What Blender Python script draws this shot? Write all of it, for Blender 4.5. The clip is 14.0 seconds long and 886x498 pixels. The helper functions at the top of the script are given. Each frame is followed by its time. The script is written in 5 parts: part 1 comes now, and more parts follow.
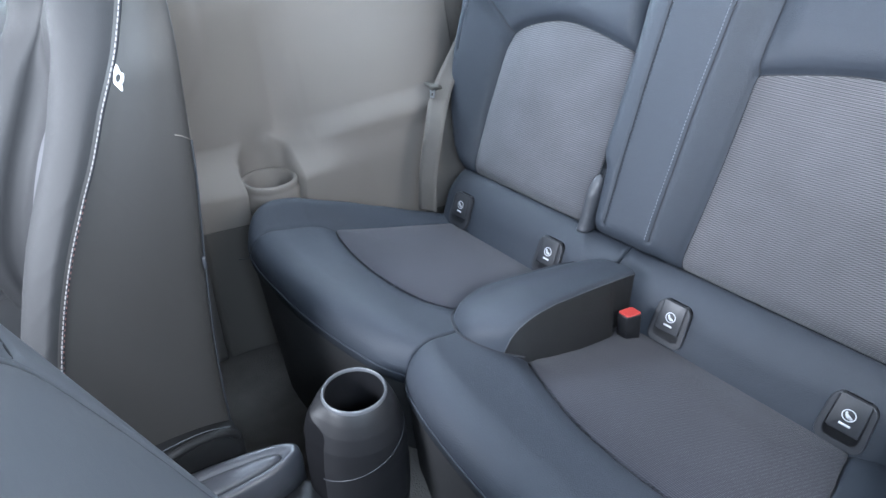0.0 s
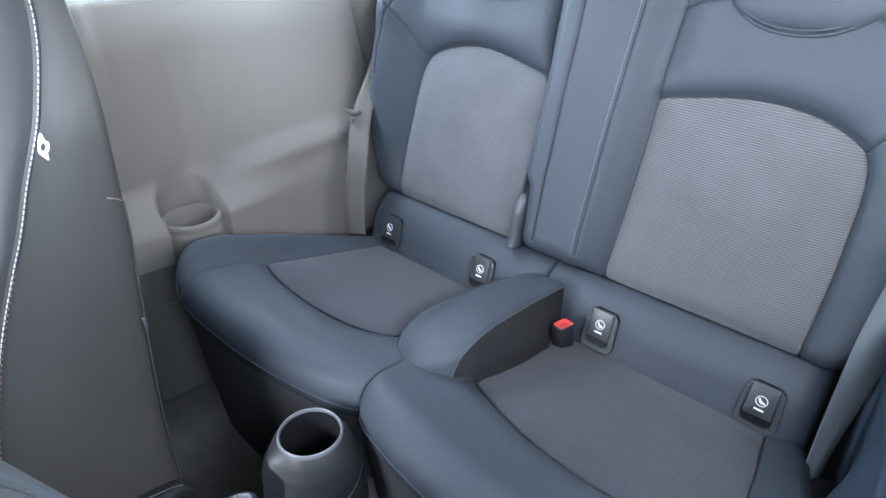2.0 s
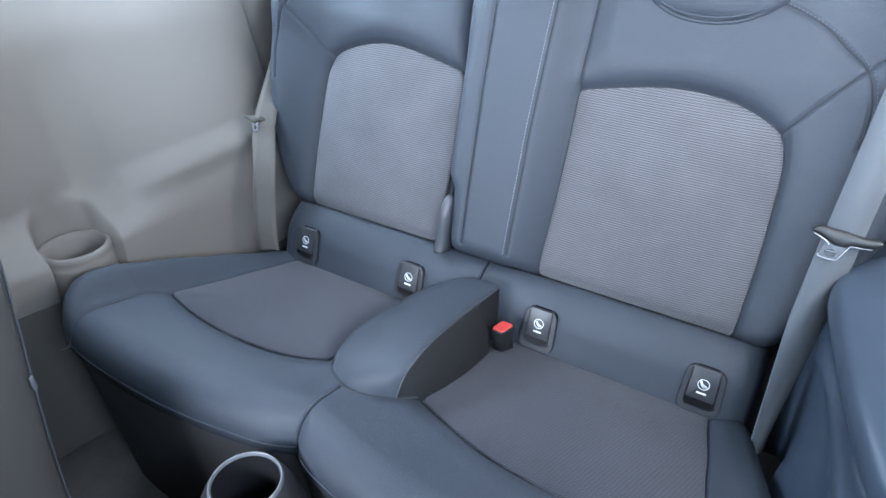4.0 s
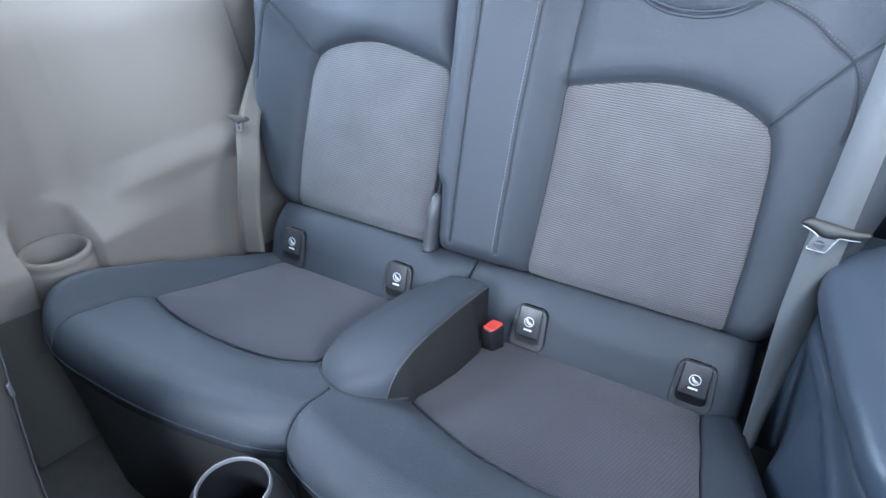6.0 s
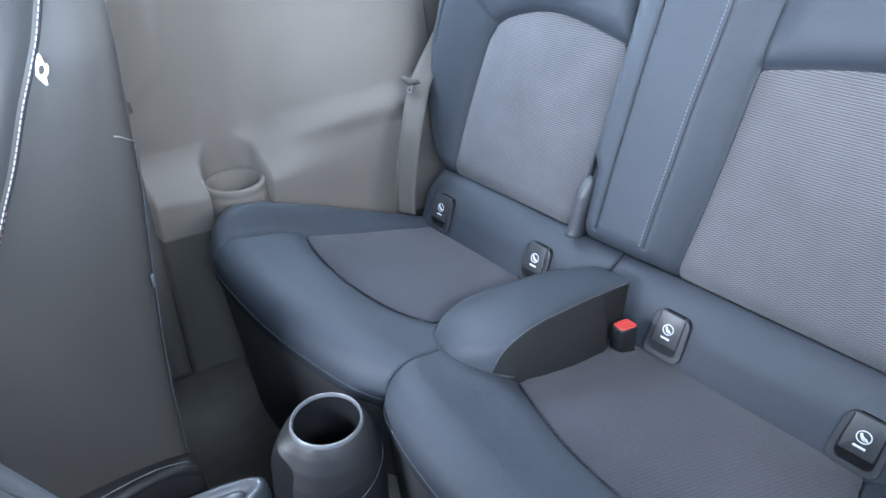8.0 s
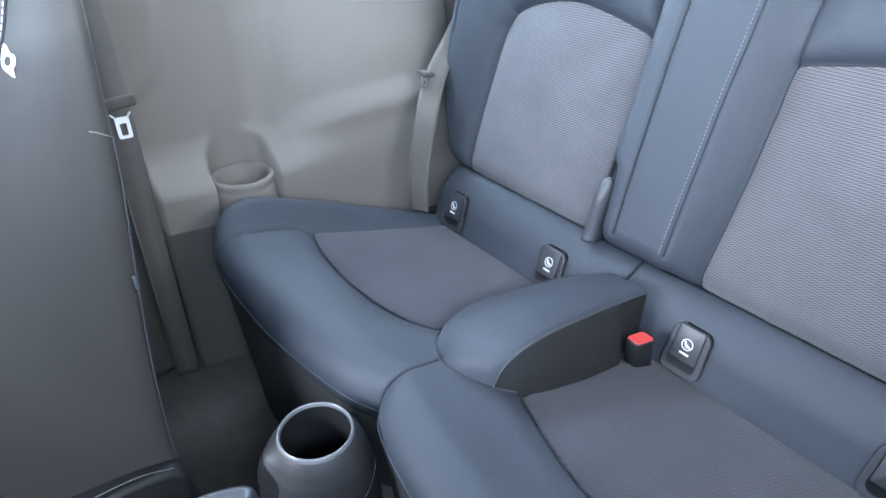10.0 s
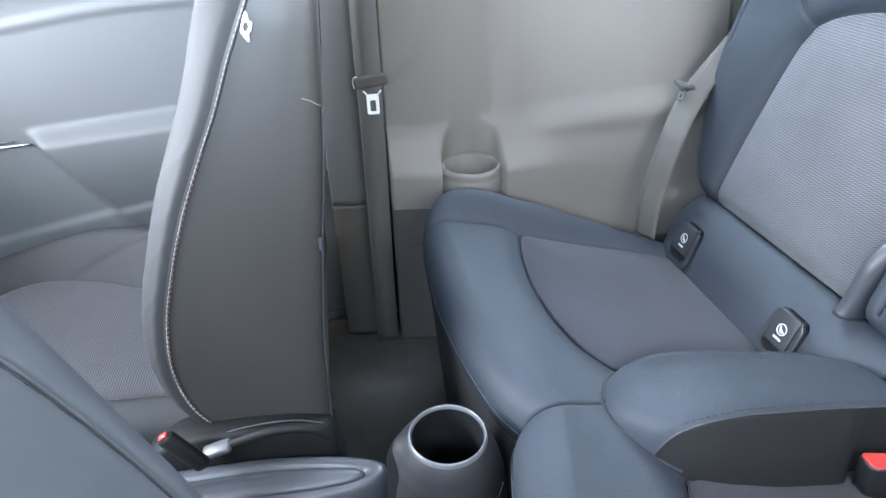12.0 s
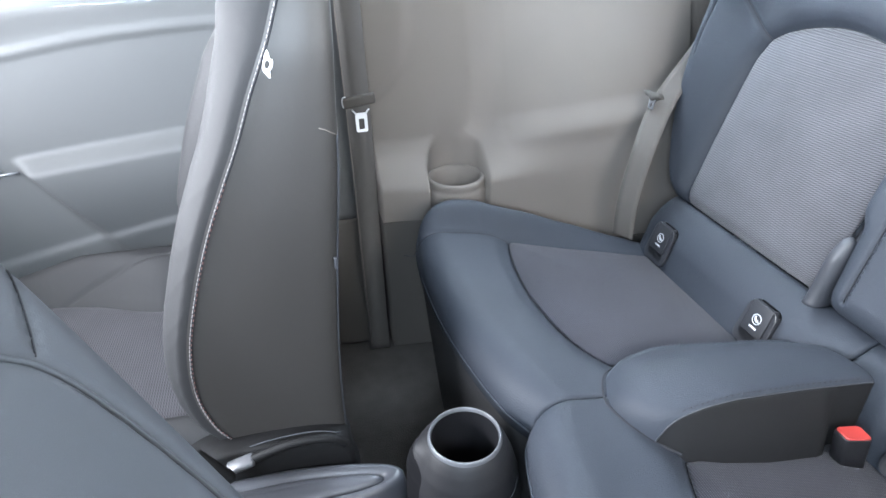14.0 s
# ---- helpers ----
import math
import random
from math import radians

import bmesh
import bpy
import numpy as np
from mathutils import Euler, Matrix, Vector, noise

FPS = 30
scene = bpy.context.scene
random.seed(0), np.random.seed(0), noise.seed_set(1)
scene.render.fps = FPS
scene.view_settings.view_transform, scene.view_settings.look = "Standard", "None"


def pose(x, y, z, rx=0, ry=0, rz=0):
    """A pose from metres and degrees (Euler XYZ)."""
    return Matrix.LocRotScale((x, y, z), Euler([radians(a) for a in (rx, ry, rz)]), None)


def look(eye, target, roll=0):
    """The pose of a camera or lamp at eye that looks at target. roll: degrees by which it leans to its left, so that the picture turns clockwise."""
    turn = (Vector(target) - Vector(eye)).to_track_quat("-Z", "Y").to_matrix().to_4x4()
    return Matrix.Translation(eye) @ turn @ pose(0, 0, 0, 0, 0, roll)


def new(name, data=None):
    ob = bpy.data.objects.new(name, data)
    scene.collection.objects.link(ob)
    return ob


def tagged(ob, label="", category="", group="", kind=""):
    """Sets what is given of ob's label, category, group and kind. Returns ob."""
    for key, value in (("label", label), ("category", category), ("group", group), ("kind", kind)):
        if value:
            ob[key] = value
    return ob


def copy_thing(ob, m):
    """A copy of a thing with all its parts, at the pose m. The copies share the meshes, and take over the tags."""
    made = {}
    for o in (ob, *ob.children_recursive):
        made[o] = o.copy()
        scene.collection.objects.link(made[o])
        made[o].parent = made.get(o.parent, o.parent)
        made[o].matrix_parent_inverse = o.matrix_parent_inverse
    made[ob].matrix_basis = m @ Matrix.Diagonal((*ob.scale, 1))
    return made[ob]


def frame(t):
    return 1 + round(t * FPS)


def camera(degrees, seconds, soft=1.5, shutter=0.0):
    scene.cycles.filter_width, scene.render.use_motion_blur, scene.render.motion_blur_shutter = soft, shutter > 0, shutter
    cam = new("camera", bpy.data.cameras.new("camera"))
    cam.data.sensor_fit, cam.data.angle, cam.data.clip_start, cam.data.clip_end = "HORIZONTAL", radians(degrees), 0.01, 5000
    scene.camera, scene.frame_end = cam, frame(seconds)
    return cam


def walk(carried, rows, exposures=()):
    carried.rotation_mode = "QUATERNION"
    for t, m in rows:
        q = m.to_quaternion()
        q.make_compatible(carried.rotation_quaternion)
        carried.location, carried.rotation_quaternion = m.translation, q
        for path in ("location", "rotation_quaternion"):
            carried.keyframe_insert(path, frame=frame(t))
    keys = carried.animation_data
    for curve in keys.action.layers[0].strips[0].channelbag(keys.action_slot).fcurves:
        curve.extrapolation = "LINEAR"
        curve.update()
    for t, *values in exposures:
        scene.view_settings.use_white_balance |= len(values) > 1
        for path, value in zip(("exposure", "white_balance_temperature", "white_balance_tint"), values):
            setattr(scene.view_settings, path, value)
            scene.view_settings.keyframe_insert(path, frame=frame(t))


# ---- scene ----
cam = camera(72.8, 14.0)
PATH = [
    (0, (0.549, 0.183, 1.011), (-0.804, 1.253, -0.001), -0.2),
    (0.5, (0.528, 0.178, 1.022), (-0.681, 1.406, 0.007), -0.2),
    (1, (0.52, 0.163, 1.042), (-0.657, 1.422, 0.027), 0.1),
    (1.5, (0.523, 0.16, 1.059), (-0.644, 1.43, 0.046), 0.1),
    (2, (0.519, 0.155, 1.068), (-0.638, 1.432, 0.053), -0.0),
    (2.5, (0.491, 0.161, 1.049), (-0.617, 1.482, 0.034), -0.2),
    (3, (0.465, 0.174, 1.045), (-0.504, 1.599, 0.029), 0.0),
    (3.5, (0.45, 0.18, 1.047), (-0.46, 1.642, 0.03), 0.3),
    (3.7, (0.447, 0.175, 1.050), (-0.458, 1.640, 0.034), 0.5),
    (5.8, (0.438, 0.180, 1.047), (-0.430, 1.668, 0.034), 0.6),
    (6, (0.439, 0.18, 1.039), (-0.427, 1.674, 0.03), 0.6),
    (6.5, (0.452, 0.212, 1.024), (-0.411, 1.707, 0.013), 0.5),
    (7, (0.466, 0.224, 1.01), (-0.517, 1.645, 0.002), 1.4),
    (7.5, (0.474, 0.22, 0.998), (-0.769, 1.418, -0.013), 1.1),
    (7.7, (0.481, 0.223, 0.992), (-0.806, 1.372, -0.020), 0.8),
    (9.8, (0.468, 0.289, 0.978), (-0.857, 1.355, -0.074), 0.0),
    (10, (0.465, 0.294, 0.978), (-0.885, 1.33, -0.072), 0.2),
    (10.5, (0.457, 0.321, 0.97), (-0.975, 1.253, -0.069), -0.1),
    (11, (0.46, 0.375, 0.953), (-1.059, 1.16, -0.085), -0.2),
    (11.5, (0.458, 0.389, 0.954), (-1.189, 0.861, -0.077), -0.7),
    (12, (0.455, 0.399, 0.953), (-1.237, 0.685, -0.075), -1.4),
    (12.5, (0.449, 0.382, 0.967), (-1.245, 0.661, -0.059), -1.5),
    (13, (0.459, 0.368, 0.984), (-1.236, 0.644, -0.042), -1.7),
    (13.5, (0.466, 0.356, 0.986), (-1.22, 0.685, -0.038), -1.8),
    (14, (0.477, 0.335, 0.992), (-1.191, 0.746, -0.032), -1.9),
]
EXPOSURE = [(0.0, 1.48, 5960, 10), (2.0, 1.52, 5980, 10), (3.0, 1.62, 5740, 9), (7.5, 1.66, 5740, 9), (10.5, 1.80, 5740, 9), (12.0, 1.87, 6000, 9), (14.0, 1.83, 6300, 11)]
walk(cam, [(t, look(eye, target, roll)) for t, eye, target, roll in PATH], EXPOSURE)

# ---- light ----
world = bpy.data.worlds.new("world")
scene.world = world
world.use_nodes = True
wn = world.node_tree.nodes
sky = wn.new("ShaderNodeTexSky")
sky.sky_type, sky.sun_disc = "NISHITA", False
sky.sun_elevation, sky.sun_rotation = radians(48), radians(150)
wn["Background"].inputs["Strength"].default_value = 0.10
world.node_tree.links.new(sky.outputs["Color"], wn["Background"].inputs["Color"])

sun = new("sun", bpy.data.lights.new("sun", "SUN"))
sun.data.energy, sun.data.angle, sun.data.color = 0.5, radians(12), (1.0, 0.96, 0.9)
sun.matrix_world = look((0, 0, 0), (-0.35, 0.6, -0.8))


def window_light(name, eye, target, sx, sy, power, color):
    lamp = new(name, bpy.data.lights.new(name, "AREA"))
    lamp.data.shape, lamp.data.size, lamp.data.size_y, lamp.data.energy, lamp.data.color = "RECTANGLE", sx, sy, power, color
    lamp.matrix_world = look(eye, target)
    return lamp


window_light("door_opening_light", (0.80, -0.1, 1.14), (-0.3, 0.4, 0.75), 1.0, 0.26, 15.0, (0.74, 0.87, 1.0))
window_light("windscreen_light", (-0.16, -1.0, 1.02), (-0.03, 0.9, 0.78), 0.95, 0.44, 50.0, (0.92, 0.95, 1.0))
window_light("quarter_window_light_left", (-0.76, 0.87, 1.06), (0.6, 0.85, 0.60), 0.6, 0.26, 5.0, (0.74, 0.87, 1.0))
window_light("quarter_window_light_right", (0.76, 0.87, 1.06), (-0.4, 0.70, 0.85), 0.6, 0.26, 3.2, (1.0, 0.97, 0.93))
window_light("door_window_light", (-0.80, -0.2, 1.06), (-0.1, 0.1, 0.7), 1.0, 0.3, 1.2, (0.92, 0.96, 1.0))
window_light("rear_window_light", (-0.02, 1.60, 1.14), (-0.02, 0.9, 0.75), 0.9, 0.2, 3.0, (0.9, 0.95, 1.0))


# ---- materials ----
def material(name, color, rough=0.5, metal=0.0, vary=0.15, scale=9.0, grain=600.0, bump=0.12, depth=0.0006, sheen=0.0, spec=0.5, crease=0.0):
    """Base colour with stains at a large scale and grain at a fine one, which also gives the relief."""
    m = bpy.data.materials.new(name)
    m.use_nodes = True
    n, l = m.node_tree.nodes, m.node_tree.links
    b = n["Principled BSDF"]
    pos = n.new("ShaderNodeTexCoord")
    big = n.new("ShaderNodeTexNoise")
    big.inputs["Scale"].default_value, big.inputs["Detail"].default_value = scale, 5.0
    fine = n.new("ShaderNodeTexNoise")
    fine.inputs["Scale"].default_value, fine.inputs["Detail"].default_value = grain, 3.0
    l.new(pos.outputs["Object"], big.inputs["Vector"])
    l.new(pos.outputs["Object"], fine.inputs["Vector"])
    mix = n.new("ShaderNodeMix")
    mix.data_type = "RGBA"
    add = n.new("ShaderNodeMath")
    add.operation = "MULTIPLY_ADD"
    add.inputs[1].default_value, add.inputs[2].default_value = 0.35, 0.0
    l.new(fine.outputs["Fac"], add.inputs[0])
    tot = n.new("ShaderNodeMath")
    tot.operation = "MULTIPLY_ADD"
    tot.inputs[1].default_value = 0.65
    l.new(big.outputs["Fac"], tot.inputs[0])
    l.new(add.outputs[0], tot.inputs[2])
    l.new(tot.outputs[0], mix.inputs["Factor"])
    mix.inputs["A"].default_value = (*[c * (1 - vary) for c in color], 1)
    mix.inputs["B"].default_value = (*[min(1, c * (1 + vary)) for c in color], 1)
    l.new(mix.outputs["Result"], b.inputs["Base Color"])
    r = n.new("ShaderNodeMapRange")
    r.inputs["To Min"].default_value, r.inputs["To Max"].default_value = max(0.02, rough - 0.08), min(1, rough + 0.08)
    l.new(big.outputs["Fac"], r.inputs["Value"])
    l.new(r.outputs["Result"], b.inputs["Roughness"])
    bp = n.new("ShaderNodeBump")
    bp.inputs["Strength"].default_value, bp.inputs["Distance"].default_value = bump, depth
    l.new(fine.outputs["Fac"], bp.inputs["Height"])
    l.new(bp.outputs["Normal"], b.inputs["Normal"])
    if crease:
        fold = n.new("ShaderNodeTexNoise")
        fold.inputs["Scale"].default_value, fold.inputs["Detail"].default_value, fold.inputs["Distortion"].default_value = 38.0, 2.0, 0.8
        l.new(pos.outputs["Object"], fold.inputs["Vector"])
        bf = n.new("ShaderNodeBump")
        bf.inputs["Strength"].default_value, bf.inputs["Distance"].default_value = crease, 0.004
        l.new(fold.outputs["Fac"], bf.inputs["Height"])
        l.new(bp.outputs["Normal"], bf.inputs["Normal"])
        l.new(bf.outputs["Normal"], b.inputs["Normal"])
    b.inputs["Metallic"].default_value = metal
    b.inputs["Specular IOR Level"].default_value = spec
    b.inputs["Sheen Weight"].default_value = sheen
    return m


def ribbed(name, light, dark, along, per_metre, rough=0.9, slant=0.25, cross=700.0, sheen=0.2, vary=0.2, grain=800.0, twill=0.14):
    """Woven cloth with ribs that follow one another along an axis of the object."""
    m = material(name, light, rough, vary=vary, scale=14, grain=grain, bump=0.35, sheen=sheen, spec=0.2)
    n, l = m.node_tree.nodes, m.node_tree.links
    b = n["Principled BSDF"]
    pos = n["Texture Coordinate"]
    sep = n.new("ShaderNodeSeparateXYZ")
    l.new(pos.outputs["Object"], sep.inputs[0])

    def wave(a, k, c, kc):
        s1 = n.new("ShaderNodeMath"); s1.operation = "MULTIPLY"; s1.inputs[1].default_value = k
        l.new(sep.outputs[a], s1.inputs[0])
        s2 = n.new("ShaderNodeMath"); s2.operation = "MULTIPLY_ADD"; s2.inputs[1].default_value = kc
        l.new(sep.outputs[c], s2.inputs[0]); l.new(s1.outputs[0], s2.inputs[2])
        s3 = n.new("ShaderNodeMath"); s3.operation = "SINE"
        l.new(s2.outputs[0], s3.inputs[0])
        return s3
    tau = 2 * math.pi
    rib = wave(along, tau * per_metre, "X", tau * per_metre * slant * 0.02)
    tooth = wave("X", -tau * cross * slant, along, tau * cross)
    mul = n.new("ShaderNodeMath"); mul.operation = "MULTIPLY_ADD"; mul.inputs[1].default_value = twill
    l.new(tooth.outputs[0], mul.inputs[0]); l.new(rib.outputs[0], mul.inputs[2])
    rng = n.new("ShaderNodeMapRange")
    rng.inputs["From Min"].default_value, rng.inputs["From Max"].default_value = -1.0 - twill, 1.0 + twill
    l.new(mul.outputs[0], rng.inputs["Value"])
    mix = n.new("ShaderNodeMix"); mix.data_type = "RGBA"
    base = b.inputs["Base Color"].links[0].from_socket
    mix.inputs["A"].default_value = (*dark, 1)
    l.new(base, mix.inputs["B"]); l.new(rng.outputs["Result"], mix.inputs["Factor"])
    l.new(mix.outputs["Result"], b.inputs["Base Color"])
    bp = n.new("ShaderNodeBump")
    bp.inputs["Strength"].default_value, bp.inputs["Distance"].default_value = 0.5, 0.0012
    l.new(rng.outputs["Result"], bp.inputs["Height"])
    l.new(b.inputs["Normal"].links[0].from_socket, bp.inputs["Normal"])
    l.new(bp.outputs["Normal"], b.inputs["Normal"])
    return m


LEATHER = material("slate_leatherette", (0.0252, 0.0298, 0.0386), 0.60, vary=0.20, scale=6, grain=650, bump=0.75, depth=0.0008, spec=0.32, crease=0.12)
LEATHER_DARK = material("black_leatherette", (0.021, 0.021, 0.022), 0.68, vary=0.15, scale=6, grain=900, bump=0.3, depth=0.0006, spec=0.3, crease=0.12)
# Darker leather for the bolster side; its shade is in the colour.
LEATHER_SHADED = material("leatherette_shaded_side", (0.010, 0.010, 0.0105), 0.72, vary=0.15, scale=6, grain=900, bump=0.3, depth=0.0006, spec=0.2, crease=0.1)
LEATHER_GREY = material("blue_grey_leatherette", (0.068, 0.075, 0.085), 0.6, vary=0.12, scale=6, grain=900, bump=0.3, depth=0.0006, spec=0.32, crease=0.08)
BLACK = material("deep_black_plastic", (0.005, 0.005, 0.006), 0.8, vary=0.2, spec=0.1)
SEAM = material("seam_thread", (0.012, 0.013, 0.017), 0.8, vary=0.2)
THREAD = material("grey_thread", (0.125, 0.135, 0.16), 0.75, vary=0.25, grain=2000)
THREAD_PALE = material("pale_thread", (0.27, 0.255, 0.25), 0.75, vary=0.3, grain=2000)
THREAD_RED = material("red_thread", (0.19, 0.09, 0.082), 0.8, vary=0.3, grain=2000)
THREAD_SLATE = material("slate_thread", (0.068, 0.076, 0.088), 0.75, vary=0.25, grain=2000)
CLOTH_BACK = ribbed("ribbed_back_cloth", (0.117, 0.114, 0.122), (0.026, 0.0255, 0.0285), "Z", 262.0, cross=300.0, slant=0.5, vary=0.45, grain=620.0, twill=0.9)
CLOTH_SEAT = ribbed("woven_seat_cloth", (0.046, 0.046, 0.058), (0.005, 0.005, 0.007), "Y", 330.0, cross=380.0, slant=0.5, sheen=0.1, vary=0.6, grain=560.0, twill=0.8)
# Lighter copy of the seat cloth, for the brighter lit front cushion.
CLOTH_SEAT_LIT = ribbed("woven_seat_cloth_lit", (0.078, 0.075, 0.082), (0.014, 0.0136, 0.016), "Y", 250.0, cross=300.0, slant=0.5, sheen=0.1, vary=0.5, grain=560.0, twill=0.8)
PLASTIC = material("black_grained_plastic", (0.011, 0.011, 0.0125), 0.46, vary=0.2, scale=12, grain=1100, bump=0.3)
TRAY = material("satin_grey_plastic", (0.050, 0.052, 0.060), 0.36, vary=0.12, scale=20, grain=1300, bump=0.15)
VALANCE = material("matt_black_plastic", (0.008, 0.008, 0.0085), 0.62, vary=0.2, scale=12, grain=1100, bump=0.3, spec=0.25)
# Left-hand copy of the side trim, paled and warmed to hold glare haze.
TRIM_LIT = material("warm_grey_trim_lit", (0.155, 0.139, 0.124), 0.7, vary=0.08, scale=5, grain=1200, bump=0.25, spec=0.25)
TRIM_DOOR = material("grey_door_trim", (0.084, 0.086, 0.087), 0.62, vary=0.08, scale=5, grain=1200, bump=0.25, spec=0.3)
SHELL = material("charcoal_seat_leatherette", (0.030, 0.028, 0.026), 0.50, vary=0.12, scale=6, grain=900, bump=0.2, depth=0.0005, crease=0.08)
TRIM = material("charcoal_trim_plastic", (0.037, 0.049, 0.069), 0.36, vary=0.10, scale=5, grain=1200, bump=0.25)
# Lower trim tone holds the downward fading of light and haze.
KICK = material("lower_trim_toned_for_light", (0.070, 0.064, 0.058), 0.75, vary=0.12, scale=6, grain=1100, bump=0.25, spec=0.25)
# Carpet colour lifted to hold the veil of haze over dark areas.
CARPET = material("haze_lifted_carpet", (0.078, 0.072, 0.067), 0.95, vary=0.45, scale=30, grain=420, bump=1.0, depth=0.003, sheen=0.03, spec=0.1)
SILVER = material("silver_grey_plastic", (0.085, 0.088, 0.096), 0.35, vary=0.08, scale=20, grain=1500, bump=0.1)
CHROME = material("worn_bright_steel", (0.34, 0.35, 0.37), 0.36, metal=0.9, vary=0.12, scale=60)
STEEL = material("dark_steel", (0.035, 0.037, 0.042), 0.36, metal=0.2, vary=0.1)
COVER = material("grey_black_plastic", (0.036, 0.038, 0.044), 0.46, vary=0.12, scale=20, grain=1500, bump=0.15)
ANCHOR = material("satin_black_cover_plastic", (0.024, 0.025, 0.029), 0.42, vary=0.12, scale=20, grain=1500, bump=0.15)
WHITE = material("white_print", (0.75, 0.76, 0.78), 0.6, vary=0.06)
RED = material("red_plastic", (0.40, 0.042, 0.036), 0.42, vary=0.12, scale=40)
WEBBING = ribbed("belt_webbing", (0.108, 0.118, 0.132), (0.060, 0.066, 0.075), "Z", 900.0, 0.6, slant=0.6, cross=400.0)
# Left rear webbing, paled and warmed to carry the glare haze.
WEB_HAZED = material("haze_paled_webbing", (0.100, 0.091, 0.083), 0.8, spec=0.2, vary=0.2, grain=1500, bump=0.3)
PRINT = material("pale_grey_print", (0.50, 0.51, 0.53), 0.6, vary=0.08)
# Front webbing lifted towards the haze of the trim behind it.
WEB_GREY = material("dark_grey_belt_webbing", (0.076, 0.071, 0.066), 0.7, vary=0.2, grain=1500, bump=0.3)
HEADLINER = material("grey_headliner", (0.22, 0.22, 0.215), 0.95, vary=0.06, grain=700, bump=0.4)
ASPHALT = material("asphalt", (0.05, 0.05, 0.05), 0.9, vary=0.35, scale=3, grain=80, bump=0.8, depth=0.004)
BODY_PAINT = material("car_body_inner_paint", (0.30, 0.31, 0.32), 0.35, vary=0.05)
GLASS = bpy.data.materials.new("window_glass")
GLASS.use_nodes = True
g = GLASS.node_tree.nodes["Principled BSDF"]
g.inputs["Base Color"].default_value = (0.93, 0.97, 0.96, 1)
g.inputs["Roughness"].default_value, g.inputs["Transmission Weight"].default_value = 0.0, 1.0


# ---- mesh tools ----
def thing(name, at, label, category, group="", kind=""):
    ob = new(name)
    ob.location = at
    ob.empty_display_size = 0.05
    return tagged(ob, label, category, group, kind)


def origin(ob):
    m = Matrix.Translation(ob.location)
    return origin(ob.parent) @ ob.matrix_parent_inverse @ m if ob.parent else m


def link(name, verts, faces, mat, parent=None, label="", smooth=True, fix=True):
    me = bpy.data.meshes.new(name)
    me.from_pydata([tuple(map(float, v)) for v in verts], [], [tuple(map(int, f)) for f in faces])
    if fix:
        bm = bmesh.new()
        bm.from_mesh(me)
        bmesh.ops.recalc_face_normals(bm, faces=bm.faces)
        bm.to_mesh(me)
        bm.free()
    me.materials.append(mat)
    if smooth:
        me.polygons.foreach_set("use_smooth", [True] * len(me.polygons))
    ob = new(name, me)
    if parent:
        ob.parent = parent
        ob.matrix_parent_inverse = origin(parent).inverted()
    if label:
        tagged(ob, label)
    return ob


def part(name, bm, mat, parent, label="", smooth=True):
    verts = [v.co.copy() for v in bm.verts]
    bm.verts.index_update()
    faces = [[v.index for v in f.verts] for f in bm.faces]
    bm.free()
    return link(name, verts, faces, mat, parent, label, smooth)


def box_bm(centre, size, bevel=0.003, turn=None, segments=2):
    bm = bmesh.new()
    bmesh.ops.create_cube(bm, size=1)
    bmesh.ops.scale(bm, vec=size, verts=bm.verts)
    if bevel:
        bmesh.ops.bevel(bm, geom=list(bm.edges), offset=bevel, segments=segments, affect="EDGES", profile=0.5)
    m = Matrix.Translation(centre) @ (turn.to_4x4() if turn else Matrix())
    bmesh.ops.transform(bm, matrix=m, verts=bm.verts)
    return bm


def grid(P, close_u=False, close_v=False):
    nu, nv = P.shape[:2]
    i, j = np.meshgrid(np.arange(nu if close_u else nu - 1), np.arange(nv if close_v else nv - 1), indexing="ij")
    i, j = i.ravel(), j.ravel()
    i2, j2 = (i + 1) % nu, (j + 1) % nv
    return P.reshape(-1, 3), np.stack([i * nv + j, i2 * nv + j, i2 * nv + j2, i * nv + j2], 1)


def curve(pts, n=12, closed=False):
    """A smooth line through the points."""
    p = np.array(pts, float)
    k = len(p)
    out = []
    for a in range(k if closed else k - 1):
        q = [p[(a + d) % k] if closed else p[min(max(a + d, 0), k - 1)] for d in (-1, 0, 1, 2)]
        for t in np.arange(n) / n:
            out.append(0.5 * (2 * q[1] + (q[2] - q[0]) * t + (2 * q[0] - 5 * q[1] + 4 * q[2] - q[3]) * t * t + (3 * q[1] - q[0] - 3 * q[2] + q[3]) * t ** 3))
    if not closed:
        out.append(p[-1])
    return np.array(out)


def away(X, Y, line, closed=False):
    """Distance of each place (X, Y) from a line of points."""
    a = np.asarray(line)
    if closed:
        a = np.vstack([a, a[:1]])
    best = np.full(X.shape, 9.0)
    for p, q in zip(a[:-1], a[1:]):
        d = q - p
        t = np.clip(((X - p[0]) * d[0] + (Y - p[1]) * d[1]) / max(d @ d, 1e-12), 0, 1)
        best = np.minimum(best, np.hypot(X - p[0] - t * d[0], Y - p[1] - t * d[1]))
    return best


def within(X, Y, loop):
    c = np.zeros(X.shape, bool)
    a = np.asarray(loop)
    for p, q in zip(a, np.roll(a, -1, 0)):
        if p[1] != q[1]:
            c ^= ((p[1] > Y) != (q[1] > Y)) & (X < (q[0] - p[0]) * (Y - p[1]) / (q[1] - p[1]) + p[0])
    return c


def step(a, b, x):
    t = np.clip((x - a) / (b - a), 0, 1)
    return t * t * (3 - 2 * t)


